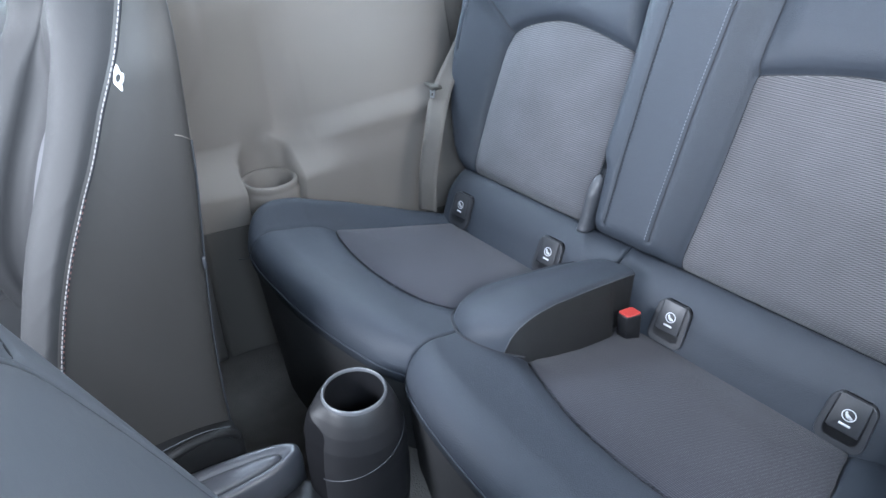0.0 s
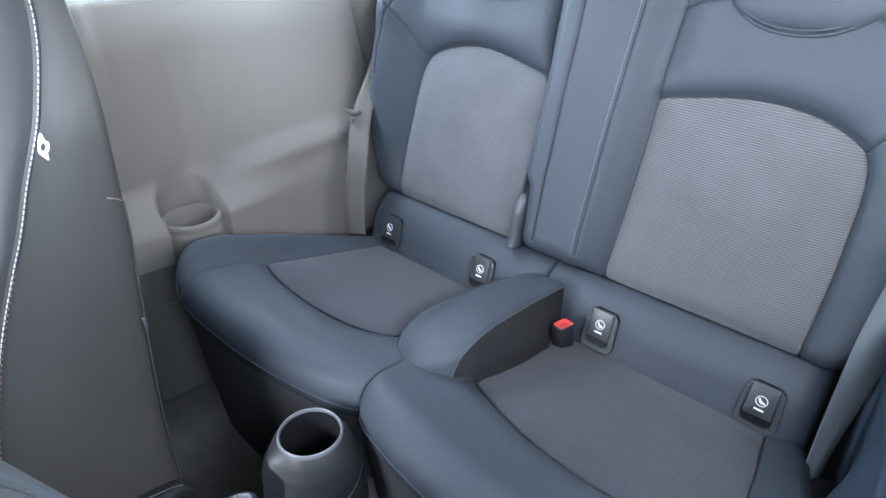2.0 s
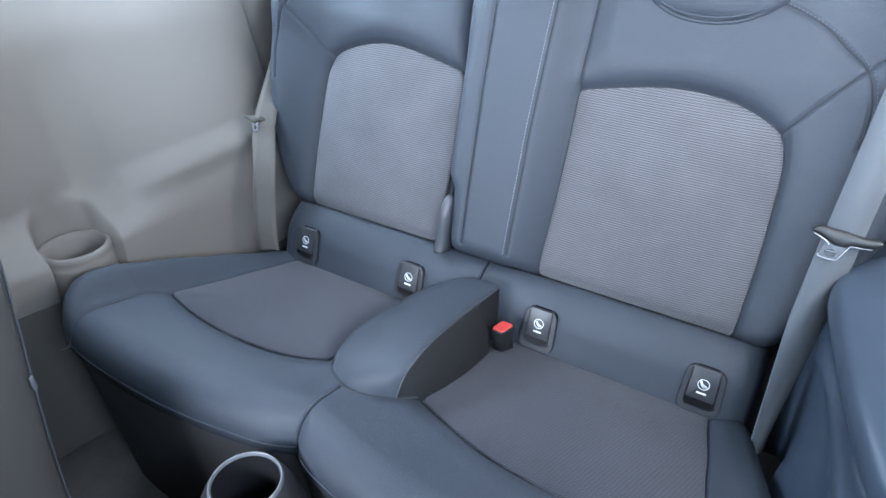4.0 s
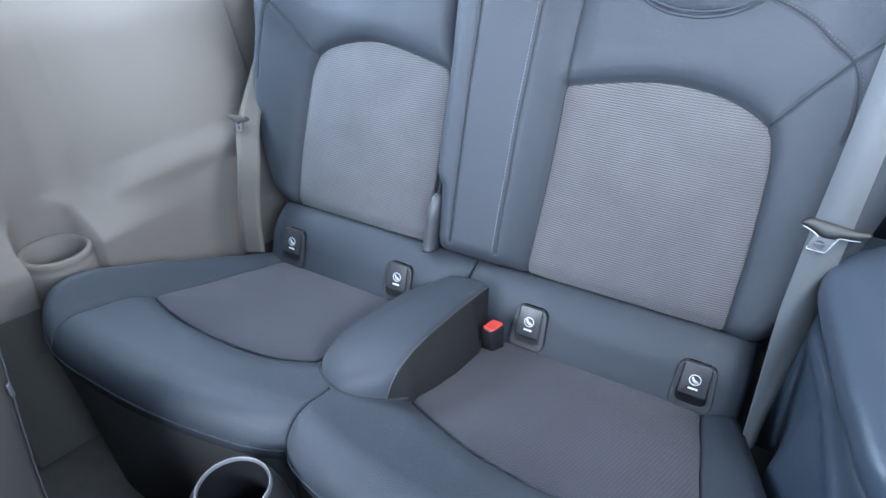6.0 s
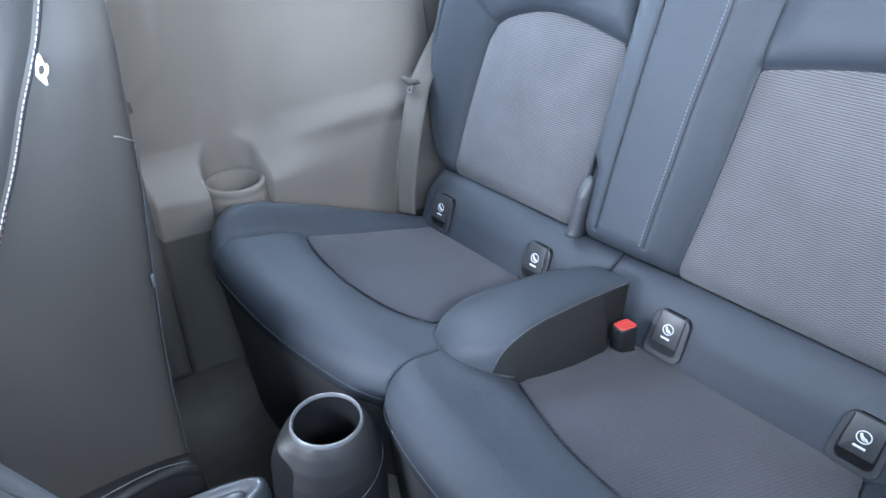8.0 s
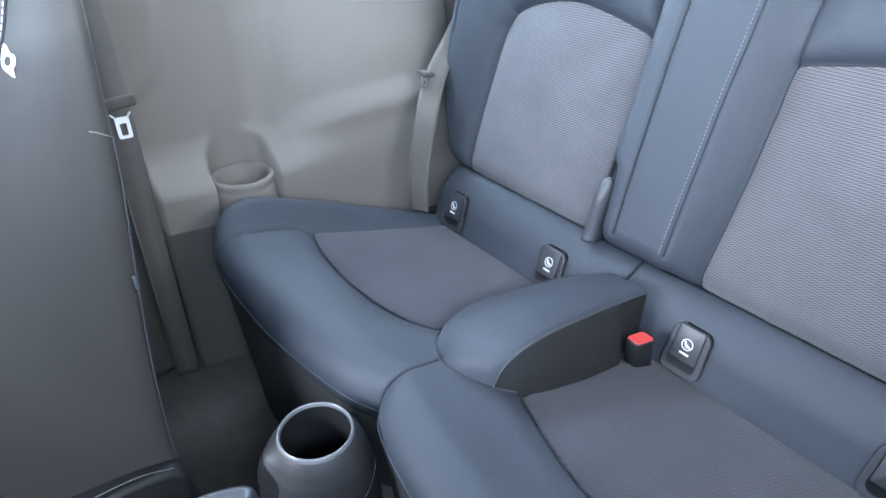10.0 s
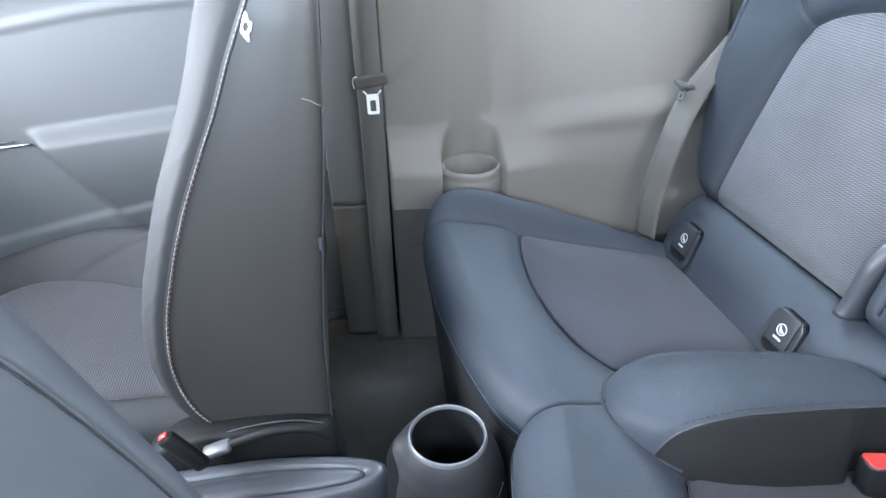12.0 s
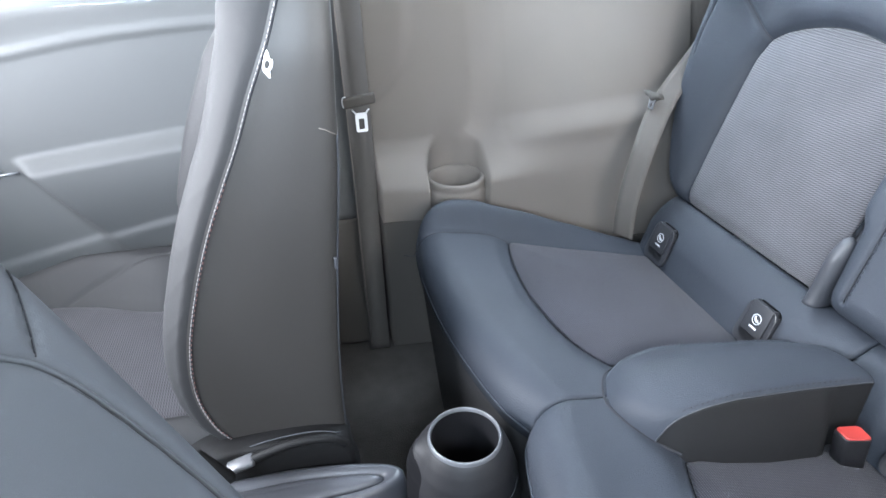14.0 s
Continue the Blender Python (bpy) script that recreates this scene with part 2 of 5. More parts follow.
def table(x, xs, ys):
    """Smoothly read value of a curve at x."""
    c = curve(np.stack([xs, ys], 1), 10)
    return np.interp(x, c[:, 0], c[:, 1])


def round_off(e, r):
    """Drop of a rounded edge of radius r at the distance e from its rim."""
    e = np.clip(e, 0, r)
    return -(r - np.sqrt(np.maximum(r * r - (r - e) ** 2, 0)))


def tube(line, r, sides=8, closed=False):
    """A round cord along a 3D line."""
    line = np.asarray(line, float)
    rings = []
    n = len(line)
    up = np.array((0.13, 0.21, 0.97))
    for k in range(n):
        d = line[(k + 1) % n] - line[k - 1] if closed else line[min(k + 1, n - 1)] - line[max(k - 1, 0)]
        d = d / max(np.linalg.norm(d), 1e-9)
        a = np.cross(d, up)
        a /= max(np.linalg.norm(a), 1e-9)
        b = np.cross(d, a)
        w = np.arange(sides) * 2 * math.pi / sides
        rr = r[k] if hasattr(r, "__len__") else r
        rings.append(line[k] + rr * (np.cos(w)[:, None] * a + np.sin(w)[:, None] * b))
    v, f = grid(np.array(rings), closed, True)
    f = [tuple(x) for x in f]
    if not closed:
        f += [tuple(range(sides))[::-1], tuple(range((n - 1) * sides, n * sides))]
    return v, f


def stitches(name, line, normal, mat, parent, length=0.0045, gap=0.0025, wide=0.0011, label=""):
    """Short raised threads along a 3D line, in one mesh."""
    line = np.asarray(line, float)
    s = np.concatenate([[0], np.cumsum(np.linalg.norm(np.diff(line, axis=0), axis=1))])
    verts, faces = [], []
    nrm = np.asarray(normal, float)
    t = gap
    while t + length < s[-1]:
        a = np.array([np.interp(t, s, line[:, k]) for k in range(3)])
        b = np.array([np.interp(t + length, s, line[:, k]) for k in range(3)])
        d = (b - a) / np.linalg.norm(b - a)
        w = np.cross(d, nrm)
        w = w / np.linalg.norm(w) * wide / 2
        m = (a + b) / 2
        o = len(verts)
        for c in (a, m, b):
            lift = nrm * (0.0009 if c is m else 0.0002)
            verts += [c - w - nrm * 0.001, c - w * 0.8 + lift, c + w * 0.8 + lift, c + w - nrm * 0.001]
        for k in (0, 4):
            faces += [(o + k + e, o + k + e + 1, o + k + e + 5, o + k + e + 4) for e in range(3)]
        faces += [(o, o + 1, o + 2, o + 3), (o + 8, o + 11, o + 10, o + 9)]
        t += length + gap
    return link(name, verts, faces, mat, parent, label)


def polar(loop, centre, n):
    """Places where rays from the centre meet a closed line."""
    a = np.asarray(loop) - centre
    w = np.unwrap(np.arctan2(a[:, 1], a[:, 0]))
    if w[-1] < w[0]:
        a, w = a[::-1], w[::-1]
    r = np.hypot(a[:, 0], a[:, 1])
    want = np.arange(n) * 2 * math.pi / n
    w0 = np.concatenate([w + 2 * math.pi * k for k in range(-2, 4)])
    o = np.argsort(w0)
    rr = np.interp(want, w0[o], np.concatenate([r] * 6)[o])
    return np.stack([np.cos(want) * rr, np.sin(want) * rr], 1) + centre


def insert_pad(name, loop, place, mat, parent, label, edge=0.006, crown=0.004, low=-0.004, n=220, rings=26, depth=0.02):
    """A stuffed cloth panel that fills a loop; place(p, q, h) lays it on the seat."""
    c = np.asarray(loop).mean(0)
    rim = polar(loop, c, n)
    rad = np.hypot(*(rim - c).T).mean()
    P = []
    for k in range(5):
        a = k / 4 * math.pi / 2
        s = 1 - edge * (1 - math.cos(a)) / rad
        q = c + (rim - c) * s
        P.append(place(q[:, 0], q[:, 1], np.full(n, low - edge + edge * math.sin(a))))
    s0 = 1 - edge / rad
    for k in range(1, rings):
        s = s0 * (1 - k / rings)
        q = c + (rim - c) * s
        P.append(place(q[:, 0], q[:, 1], np.full(n, low + (crown - low) * (1 - s ** 4))))
    v, f = grid(np.array(P), False, True)
    f = [tuple(x) for x in f] + [tuple(range((len(P) - 1) * n, len(P) * n))]
    f.append(tuple(range(n))[::-1])
    return link(name, v, f, mat, parent, label)


def sheet(A, B, H, place, depth):
    """Vertices and faces of a padded body: its face by place(A, B, H), and its rim turned back by depth."""
    P = place(A, B, H)
    pad = [(1, 1), (1, 1)]
    Q = place(np.pad(A, pad, "edge"), np.pad(B, pad, "edge"), np.full((A.shape[0] + 2, A.shape[1] + 2), -depth))
    Q[1:-1, 1:-1] = P
    v, f = grid(Q)
    nu, nv = Q.shape[:2]
    rim = [j for j in range(nv)] + [i * nv + nv - 1 for i in range(1, nu)] + [(nu - 1) * nv + j for j in range(nv - 2, -1, -1)] + [i * nv for i in range(nu - 2, 0, -1)]
    return v, [tuple(x) for x in f] + [tuple(rim)]


def spread(n, e=0.35):
    """n steps from 0 to 1, closer at both ends."""
    t = np.linspace(0, 1, n)
    return (1 - e) * t + e * (0.5 - 0.5 * np.cos(math.pi * t))


def rrect(w, h, r, n=6, taper=0.0):
    """A rectangle with round corners, narrower at its top by taper."""
    out = []
    for cx, cy, a0 in ((1, -1, -90), (1, 1, 0), (-1, 1, 90), (-1, -1, 180)):
        for k in range(n + 1):
            a = radians(a0 + 90 * k / n)
            x, y = cx * (w / 2 - r) + r * math.cos(a), cy * (h / 2 - r) + r * math.sin(a)
            out.append((x * (1 - taper * (y / h + 0.5)), y))
    return np.array(out)


def stack(loops, cap_first=False, cap_last=True):
    """Closed 3D loops joined one to the next."""
    P = np.array(loops)
    n = P.shape[1]
    v, f = grid(P, False, True)
    f = [tuple(x) for x in f]
    if cap_first:
        f.append(tuple(range(n))[::-1])
    if cap_last:
        f.append(tuple(range((len(P) - 1) * n, len(P) * n)))
    return v, f


def raised(loop, z):
    return np.column_stack([loop, np.full(len(loop), z)])


# ---- setting ----
ground = link("ground", [(-60, -60, -0.32), (60, -60, -0.32), (60, 60, -0.32), (-60, 60, -0.32)], [(0, 1, 2, 3)], ASPHALT)
tagged(ground, "grey asphalt ground outside the parked car", "ground", kind="structure")


def slab(name, pts, axis, a, b, mat, label, category, bevel=0.004):
    """A flat panel with thickness from a to b along an axis, over an outline in the other two."""
    bm = bmesh.new()
    order = {"x": lambda p, q: (q, *p), "y": lambda p, q: (p[0], q, p[1]), "z": lambda p, q: (*p, q)}[axis]
    lo = [bm.verts.new(order(p, a)) for p in pts]
    hi = [bm.verts.new(order(p, b)) for p in pts]
    bm.faces.new(lo)
    bm.faces.new(hi)
    k = len(pts)
    for i in range(k):
        bm.faces.new((lo[i], lo[(i + 1) % k], hi[(i + 1) % k], hi[i]))
    if bevel:
        bmesh.ops.bevel(bm, geom=list(bm.edges), offset=bevel, segments=1, affect="EDGES")
    return tagged(part(name, bm, mat, None, smooth=False), label, category, kind="structure")


def rect(a, b, c, d):
    return [(a, c), (b, c), (b, d), (a, d)]


# floor with its tunnel, in carpet
fx, fy = np.meshgrid(np.linspace(-0.8, 0.76, 80), np.linspace(-1.0, 1.7, 60), indexing="ij")
fz = 0.02 + 0.17 * np.exp(-((fx + 0.035) / 0.11) ** 4) + 0.004 * np.sin(fx * 23 + fy * 9)
v, f = sheet(fx, fy, fz, lambda a, b, h: np.stack([a, b, h], -1), 0.06)
tagged(link("floor", v, f, CARPET), "carpeted car floor, paled for haze, with a raised centre tunnel", "floor", kind="structure")

slab("ceiling", rect(-0.74, 0.70, 0.80, 1.6), "z", 1.29, 1.32, HEADLINER, "grey cloth headliner under the roof", "headliner")
slab("ceiling_front", rect(-0.74, 0.70, -0.75, -0.30), "z", 1.29, 1.32, HEADLINER, "grey cloth headliner ahead of the added roof panel", "headliner")
slab("ceiling_left", rect(-0.74, -0.48, -0.30, 0.80), "z", 1.29, 1.32, HEADLINER, "grey cloth headliner beside the added roof panel", "headliner")
slab("ceiling_right", rect(0.44, 0.70, -0.30, 0.80), "z", 1.29, 1.32, HEADLINER, "grey cloth headliner beside the added roof panel", "headliner")
slab("wall_rear", rect(-0.80, 0.76, -0.1, 1.02), "y", 1.66, 1.70, TRIM, "charcoal plastic tailgate trim", "wall")
slab("wall_rear_top", rect(-0.80, 0.76, 1.24, 1.32), "y", 1.60, 1.66, TRIM, "charcoal trim over the rear window", "wall")
slab("wall_front", rect(-0.84, 0.80, -0.1, 0.78), "y", -1.06, -1.0, PLASTIC, "black dashboard bulkhead", "wall")
# unseen dashboard slab, added to hold windscreen light off the front seat
slab("dashboard", [(-1.0, 0.50), (-0.60, 0.55), (-0.56, 0.66), (-0.60, 0.80), (-0.74, 0.86), (-1.0, 0.87)], "x", -0.79, 0.76, PLASTIC, "unseen black dashboard added to shade the front cushion and door", "dashboard", 0.02)
slab("wall_front_top", rect(-0.80, 0.76, 1.24, 1.32), "y", -0.80, -0.75, HEADLINER, "grey header over the windscreen", "wall")
slab("parcel_shelf", rect(-0.72, 0.68, 1.34, 1.66), "z", 0.86, 0.88, CARPET, "black carpeted parcel shelf behind the rear seat", "shelf")
for sgn, nm in ((-1, "left"), (1, "right")):
    slab("roof_rail_" + nm, rect(-1.0, 1.66, 1.22, 1.31), "x", sgn * 0.70 - 0.04, sgn * 0.70, HEADLINER, "grey roof rail trim over the side windows", "trim")
    slab("pillar_" + nm, rect(0.42, 0.54, 0.90, 1.22), "x", sgn * 0.735 - 0.02, sgn * 0.735 + 0.02, TRIM, "charcoal plastic centre pillar trim", "pillar")
    slab("rear_pillar_" + nm, [(1.18, 0.90), (1.68, 0.90), (1.68, 1.24), (1.3, 1.24)], "x", sgn * 0.735 - 0.02, sgn * 0.735 + 0.02, TRIM, "charcoal plastic rear pillar trim", "pillar")
    slab("body_side_" + nm, rect(-1.05, 1.7, -0.1, 0.86), "x", sgn * 0.88 - 0.02 - 0.02 * sgn, sgn * 0.88 + 0.02 - 0.02 * sgn, BODY_PAINT, "grey painted inner body side", "wall") if sgn < 0 else \
        slab("body_side_" + nm, rect(0.46, 1.7, -0.1, 0.86), "x", 0.84, 0.88, BODY_PAINT, "grey painted inner body side", "wall")
# unseen panel across the driver side, added to stop low light
slab("low_light_block", rect(-1.05, 0.455, -0.1, 0.84), "x", 0.80, 0.85, TRIM, "unseen charcoal panel added to block low light from the right", "wall")
for k, (pts, x) in enumerate(((rect(0.54, 1.2, 0.90, 1.22), -0.742), (rect(-0.9, 0.42, 0.84, 1.22), -0.762), (rect(0.54, 1.2, 0.90, 1.22), 0.742))):
    pane = slab("window_%d" % (k + 1), pts, "x", x - 0.002, x + 0.002, GLASS, "clear side window glass", "window", 0)
    pane.visible_shadow = False
# unseen panel that closes the roof, added to cut light on the cushions
slab("roof_light_block", rect(-0.48, 0.44, -0.30, 0.80), "z", 1.297, 1.309, HEADLINER, "unseen cloth panel added to keep light out through the roof", "sun blind")


def armrest_profile(Y, Z):
    """Inner face of the driver-side trim: kick panel, rolled lower ledge, recessed channel, padded armrest and wall."""
    y = Y[:, 0]
    crest = table(y, [0.3, 0.60, 0.64, 0.68, 0.71, 0.75, 0.842, 0.965, 1.04, 1.10, 1.15, 1.19, 1.4], [0.75, 0.69, 0.660, 0.625, 0.606, 0.593, 0.573, 0.554, 0.549, 0.565, 0.606, 0.66, 0.72])
    z1 = table(y, [0.3, 0.69, 0.78, 0.86, 0.96, 1.1, 1.4], [0.585, 0.592, 0.600, 0.605, 0.610, 0.612, 0.620])
    ledge = table(y, [0.3, 0.56, 0.70, 0.765, 0.916, 1.04, 1.12, 1.4], [0.625, 0.612, 0.592, 0.584, 0.574, 0.549, 0.547, 0.55])
    z2 = table(y, [0.3, 0.56, 0.70, 0.80, 0.90, 1.02, 1.4], [0.488, 0.486, 0.490, 0.490, 0.490, 0.502, 0.53])
    # below the ledge the panel leans in towards the side of the cushion
    lean = table(y, [0.45, 0.50, 0.58, 0.65, 0.75, 0.846, 0.943, 1.03], [0.578, 0.582, 0.588, 0.582, 0.563, 0.543, 0.525, 0.505]) + 0.014
    lean = ledge + np.minimum(lean - ledge, 0.0) * step(0.985, 0.90, y)
    out = np.empty_like(Z)
    for a in range(len(y)):
        c, d, p, q, e = crest[a], ledge[a], z1[a], z2[a], lean[a]
        line = [(0.0, e + 0.012), (q - 0.30, e + 0.004), (q - 0.17, e), (q - 0.12, e + 0.25 * (d - e)), (q - 0.06, d - 0.30 * (d - e) + 0.003), (q - 0.022, d + 0.002), (q - 0.004, d), (q + 0.010, d + 0.005), (q + 0.018, max(c, d) + 0.020), (p - 0.064, max(c, d) + 0.024), (p - 0.054, c + 0.006),
                (p - 0.042, c - 0.005), (p - 0.026, c - 0.007), (p - 0.010, c - 0.002), (p, c + 0.010), (p + 0.008, c + 0.026), (p + 0.014, min(c + 0.06, 0.70)), (p + 0.024, 0.706), (p + 0.08, 0.712), (p + 0.2, 0.722), (0.95, 0.745)]
        k = curve(line, 8)
        out[a] = np.interp(Z[a], k[:, 0], k[:, 1])
    return out


def quarter_panel(sgn, name):
    """Moulded side trim beside the rear seat: a wall, two ledges and a hollow over the cup holder."""
    Y, Z = np.meshgrid(np.linspace(0.487, 1.34, 150), np.linspace(0.03, 0.905, 240), indexing="ij")
    k = 1.0 if sgn < 0 else 0.0
    z1 = 0.025 * (1 - k) + table(Y - 0.04 * k, [0.3, 0.69, 0.73, 0.78, 0.86, 0.96, 1.1, 1.4], [0.543, 0.545, 0.550, 0.560, 0.575, 0.587, 0.595, 0.605])
    z2 = 0.022 * (1 - k) + table(Y - 0.02 * k, [0.3, 0.46, 0.56, 0.70, 0.80, 0.90, 1.02, 1.4], [0.466, 0.468, 0.464, 0.478, 0.483, 0.486, 0.508, 0.54])
    x1 = 0.05 * k + table(Y - 0.04 * k, [0.3, 0.60, 0.64, 0.68, 0.725, 0.78, 0.861, 0.96, 1.04, 1.10, 1.15, 1.19, 1.4], [0.76, 0.73, 0.705, 0.668, 0.625, 0.590, 0.560, 0.540, 0.545, 0.565, 0.606, 0.66, 0.72])
    x2 = 0.04 * k + table(Y - 0.02 * k, [0.3, 0.46, 0.56, 0.66, 0.75, 0.84, 0.91, 1.02, 1.12, 1.4], [0.625, 0.625, 0.612, 0.592, 0.582, 0.578, 0.568, 0.549, 0.545, 0.545])
    wall = 0.705 + 0.033 * k + 0.05 * np.clip(Z - 0.57, 0, 1) + 0.012 * step(0.80, 0.9, Z)
    x1 = np.minimum(x1, wall)
    soft = np.convolve(np.pad(x1[:, 0], 29, "edge"), np.hanning(61)[1:-1] / np.hanning(61).sum(), "valid")[:, None]
    near = np.minimum(np.maximum(soft, x1) + 0.016 - 0.006 * k, wall)
    wall = near + (wall - near) * step(-0.05, 0.34, Z - z1)
    a1 = step(0.034, -0.024, Z - z1)
    mid = np.minimum(x1 + 0.009, wall)
    inner = x1 + (mid - x1) * step(-0.012, -0.06, Z - z1)
    x = wall + (inner - wall) * a1
    a2 = step(0.045 + 0.030 * k, -0.016 - 0.006 * k, Z - z2)
    x = x + (np.minimum(x2, x) + 0.010 * step(0.0, -0.12, Z - z2) - x) * a2
    # raised lip in front of the quarter window, sweeping down towards the pillar
    sweep = curve([(0.47, 0.60), (0.53, 0.632), (0.575, 0.69), (0.592, 0.77), (0.595, 0.92)], 8)
    ahead = within(Y, Z, np.vstack([sweep, [(0.2, 0.92), (0.2, 0.60)]]))
    d = away(Y, Z, sweep)
    x -= 0.007 * np.where(ahead, step(0.0, 0.03, d), 0)
    # half-round hollow for a bottle
    cx, cy, cz, R = 0.632 + 0.052 * k, 0.640 + 0.015 * k, 0.023 * (1 - k), 0.057 + 0.003 * k
    hollow = cx + np.sqrt(np.maximum(R * R - (Y - cy) ** 2, 0)) + 0.003
    x = np.where(np.abs(Y - cy) < R, x + (np.maximum(hollow, x) - x) * step(0.35, 0.37, Z) * step(0.60, 0.50, Z), x)
    if sgn > 0:
        x = armrest_profile(Y, Z)
    top = round_off(0.905 - Z, 0.02)
    x = x - top * 0.6
    place = lambda a, b, h: np.stack([sgn * h, a, b], -1)
    root = thing(name, (sgn * 0.7, 0.87, 0.03), ("glare-paled grey" if sgn < 0 else "dark charcoal") + " moulded plastic side trim beside the rear seat", "trim panel", kind="structure")
    # Left side takes the trim copy with glare haze in its colour.
    mat, tone = (TRIM_LIT, "glare-paled grey") if sgn < 0 else (TRIM, "charcoal")
    # Left panel gets two tones, imitating how its light fades downwards.
    edge_z = 0.375 - 0.085 * step(0.60, 0.72, Y)
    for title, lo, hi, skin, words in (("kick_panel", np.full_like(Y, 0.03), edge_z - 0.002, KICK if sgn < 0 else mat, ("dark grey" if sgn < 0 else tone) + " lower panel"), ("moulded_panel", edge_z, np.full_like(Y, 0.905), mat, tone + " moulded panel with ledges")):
        n = 300
        t = np.linspace(0, 1, n)
        k = Y.shape[0]
        ZZ = lo[:, :1] + (hi[:, :1] - lo[:, :1]) * t[None, :]
        YY = np.repeat(Y[:, :1], n, 1)
        XX = np.array([np.interp(ZZ[a], Z[a], x[a]) for a in range(k)])
        P, Q = place(YY, ZZ, XX), place(YY, ZZ, np.full_like(XX, 0.80))
        v1, f1 = grid(P)
        v2, f2 = grid(Q)
        edge = lambda o: [o + a * n for a in range(k)] + [o + (k - 1) * n + b for b in range(1, n)] + [o + a * n + n - 1 for a in range(k - 2, -1, -1)] + [o + b for b in range(n - 2, 0, -1)]
        e1, e2 = edge(0), edge(len(v1))
        m = len(e1)
        f = [tuple(q) for q in f1] + [tuple(q + len(v1)) for q in f2[:, ::-1]] + [(e1[a], e1[(a + 1) % m], e2[(a + 1) % m], e2[a]) for a in range(m)]
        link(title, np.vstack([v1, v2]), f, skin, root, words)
    # cup holder: collar, sleeve and cup
    c = np.array((sgn * cx, cy))
    w = np.linspace(0, 2 * math.pi, 64, endpoint=False)
    ring = lambda r, z: np.column_stack([c[0] + r * np.cos(w), c[1] + r * np.sin(w), np.full(64, z)])
    prof = [(R - 0.012, 0.377), (R - 0.010, 0.432), (R - 0.008, 0.454), (R - 0.005, 0.461), (R, 0.462), (R + 0.003, 0.458), (R + 0.003, 0.448), (R + 0.001, 0.444), (R + 0.004, 0.439), (R + 0.005, 0.432), (R + 0.003, 0.357), (R - 0.020, 0.30), (R - 0.050, 0.22)]
    v, f = stack([ring(r, z + cz) for r, z in prof], True, False)
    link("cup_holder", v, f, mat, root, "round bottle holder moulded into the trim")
    return root


quarter_panel(-1, "quarter_trim_left")
quarter_panel(1, "quarter_trim_right")


# ---- rear seat ----
def place_back(x, z, h):
    return np.stack([x, 1.071 + 0.345 * (z - 0.466) - 0.9453 * h, z + 0.3261 * h], -1)


def place_seat(x, y, h):
    return np.stack([x, y, 0.331 + 0.2146 * (0.992 - y) + h], -1)


INSERT_R = [(0.102, 0.446), (0.104, 0.54), (0.105, 0.62), (0.104, 0.70), (0.103, 0.758), (0.112, 0.766), (0.162, 0.776), (0.215, 0.785), (0.26, 0.789), (0.301, 0.788), (0.352, 0.780),
            (0.395, 0.765), (0.422, 0.748), (0.432, 0.730), (0.440, 0.685), (0.444, 0.589), (0.444, 0.50), (0.442, 0.445), (0.435, 0.439), (0.37, 0.439), (0.30, 0.439), (0.2, 0.439), (0.112, 0.4395)]
INSERT_L = [(-0.120, 0.446), (-0.119, 0.53), (-0.118, 0.60), (-0.120, 0.668), (-0.123, 0.735), (-0.130, 0.757), (-0.145, 0.765), (-0.226, 0.782), (-0.294, 0.791), (-0.349, 0.787), (-0.405, 0.772),
            (-0.438, 0.754), (-0.448, 0.735), (-0.456, 0.704), (-0.459, 0.581), (-0.457, 0.50), (-0.454, 0.445), (-0.446, 0.439), (-0.35, 0.439), (-0.22, 0.439), (-0.13, 0.4395)]
SPLIT = ([0.44, 0.467, 0.53, 0.65, 0.745, 0.865, 1.02], [-0.094, -0.096, -0.104, -0.114, -0.120, -0.131, -0.140])
OUTER = ([0.44, 0.448, 0.496, 0.606, 0.718, 0.83, 1.02], [0.50, 0.508, 0.538, 0.583, 0.610, 0.615, 0.600])


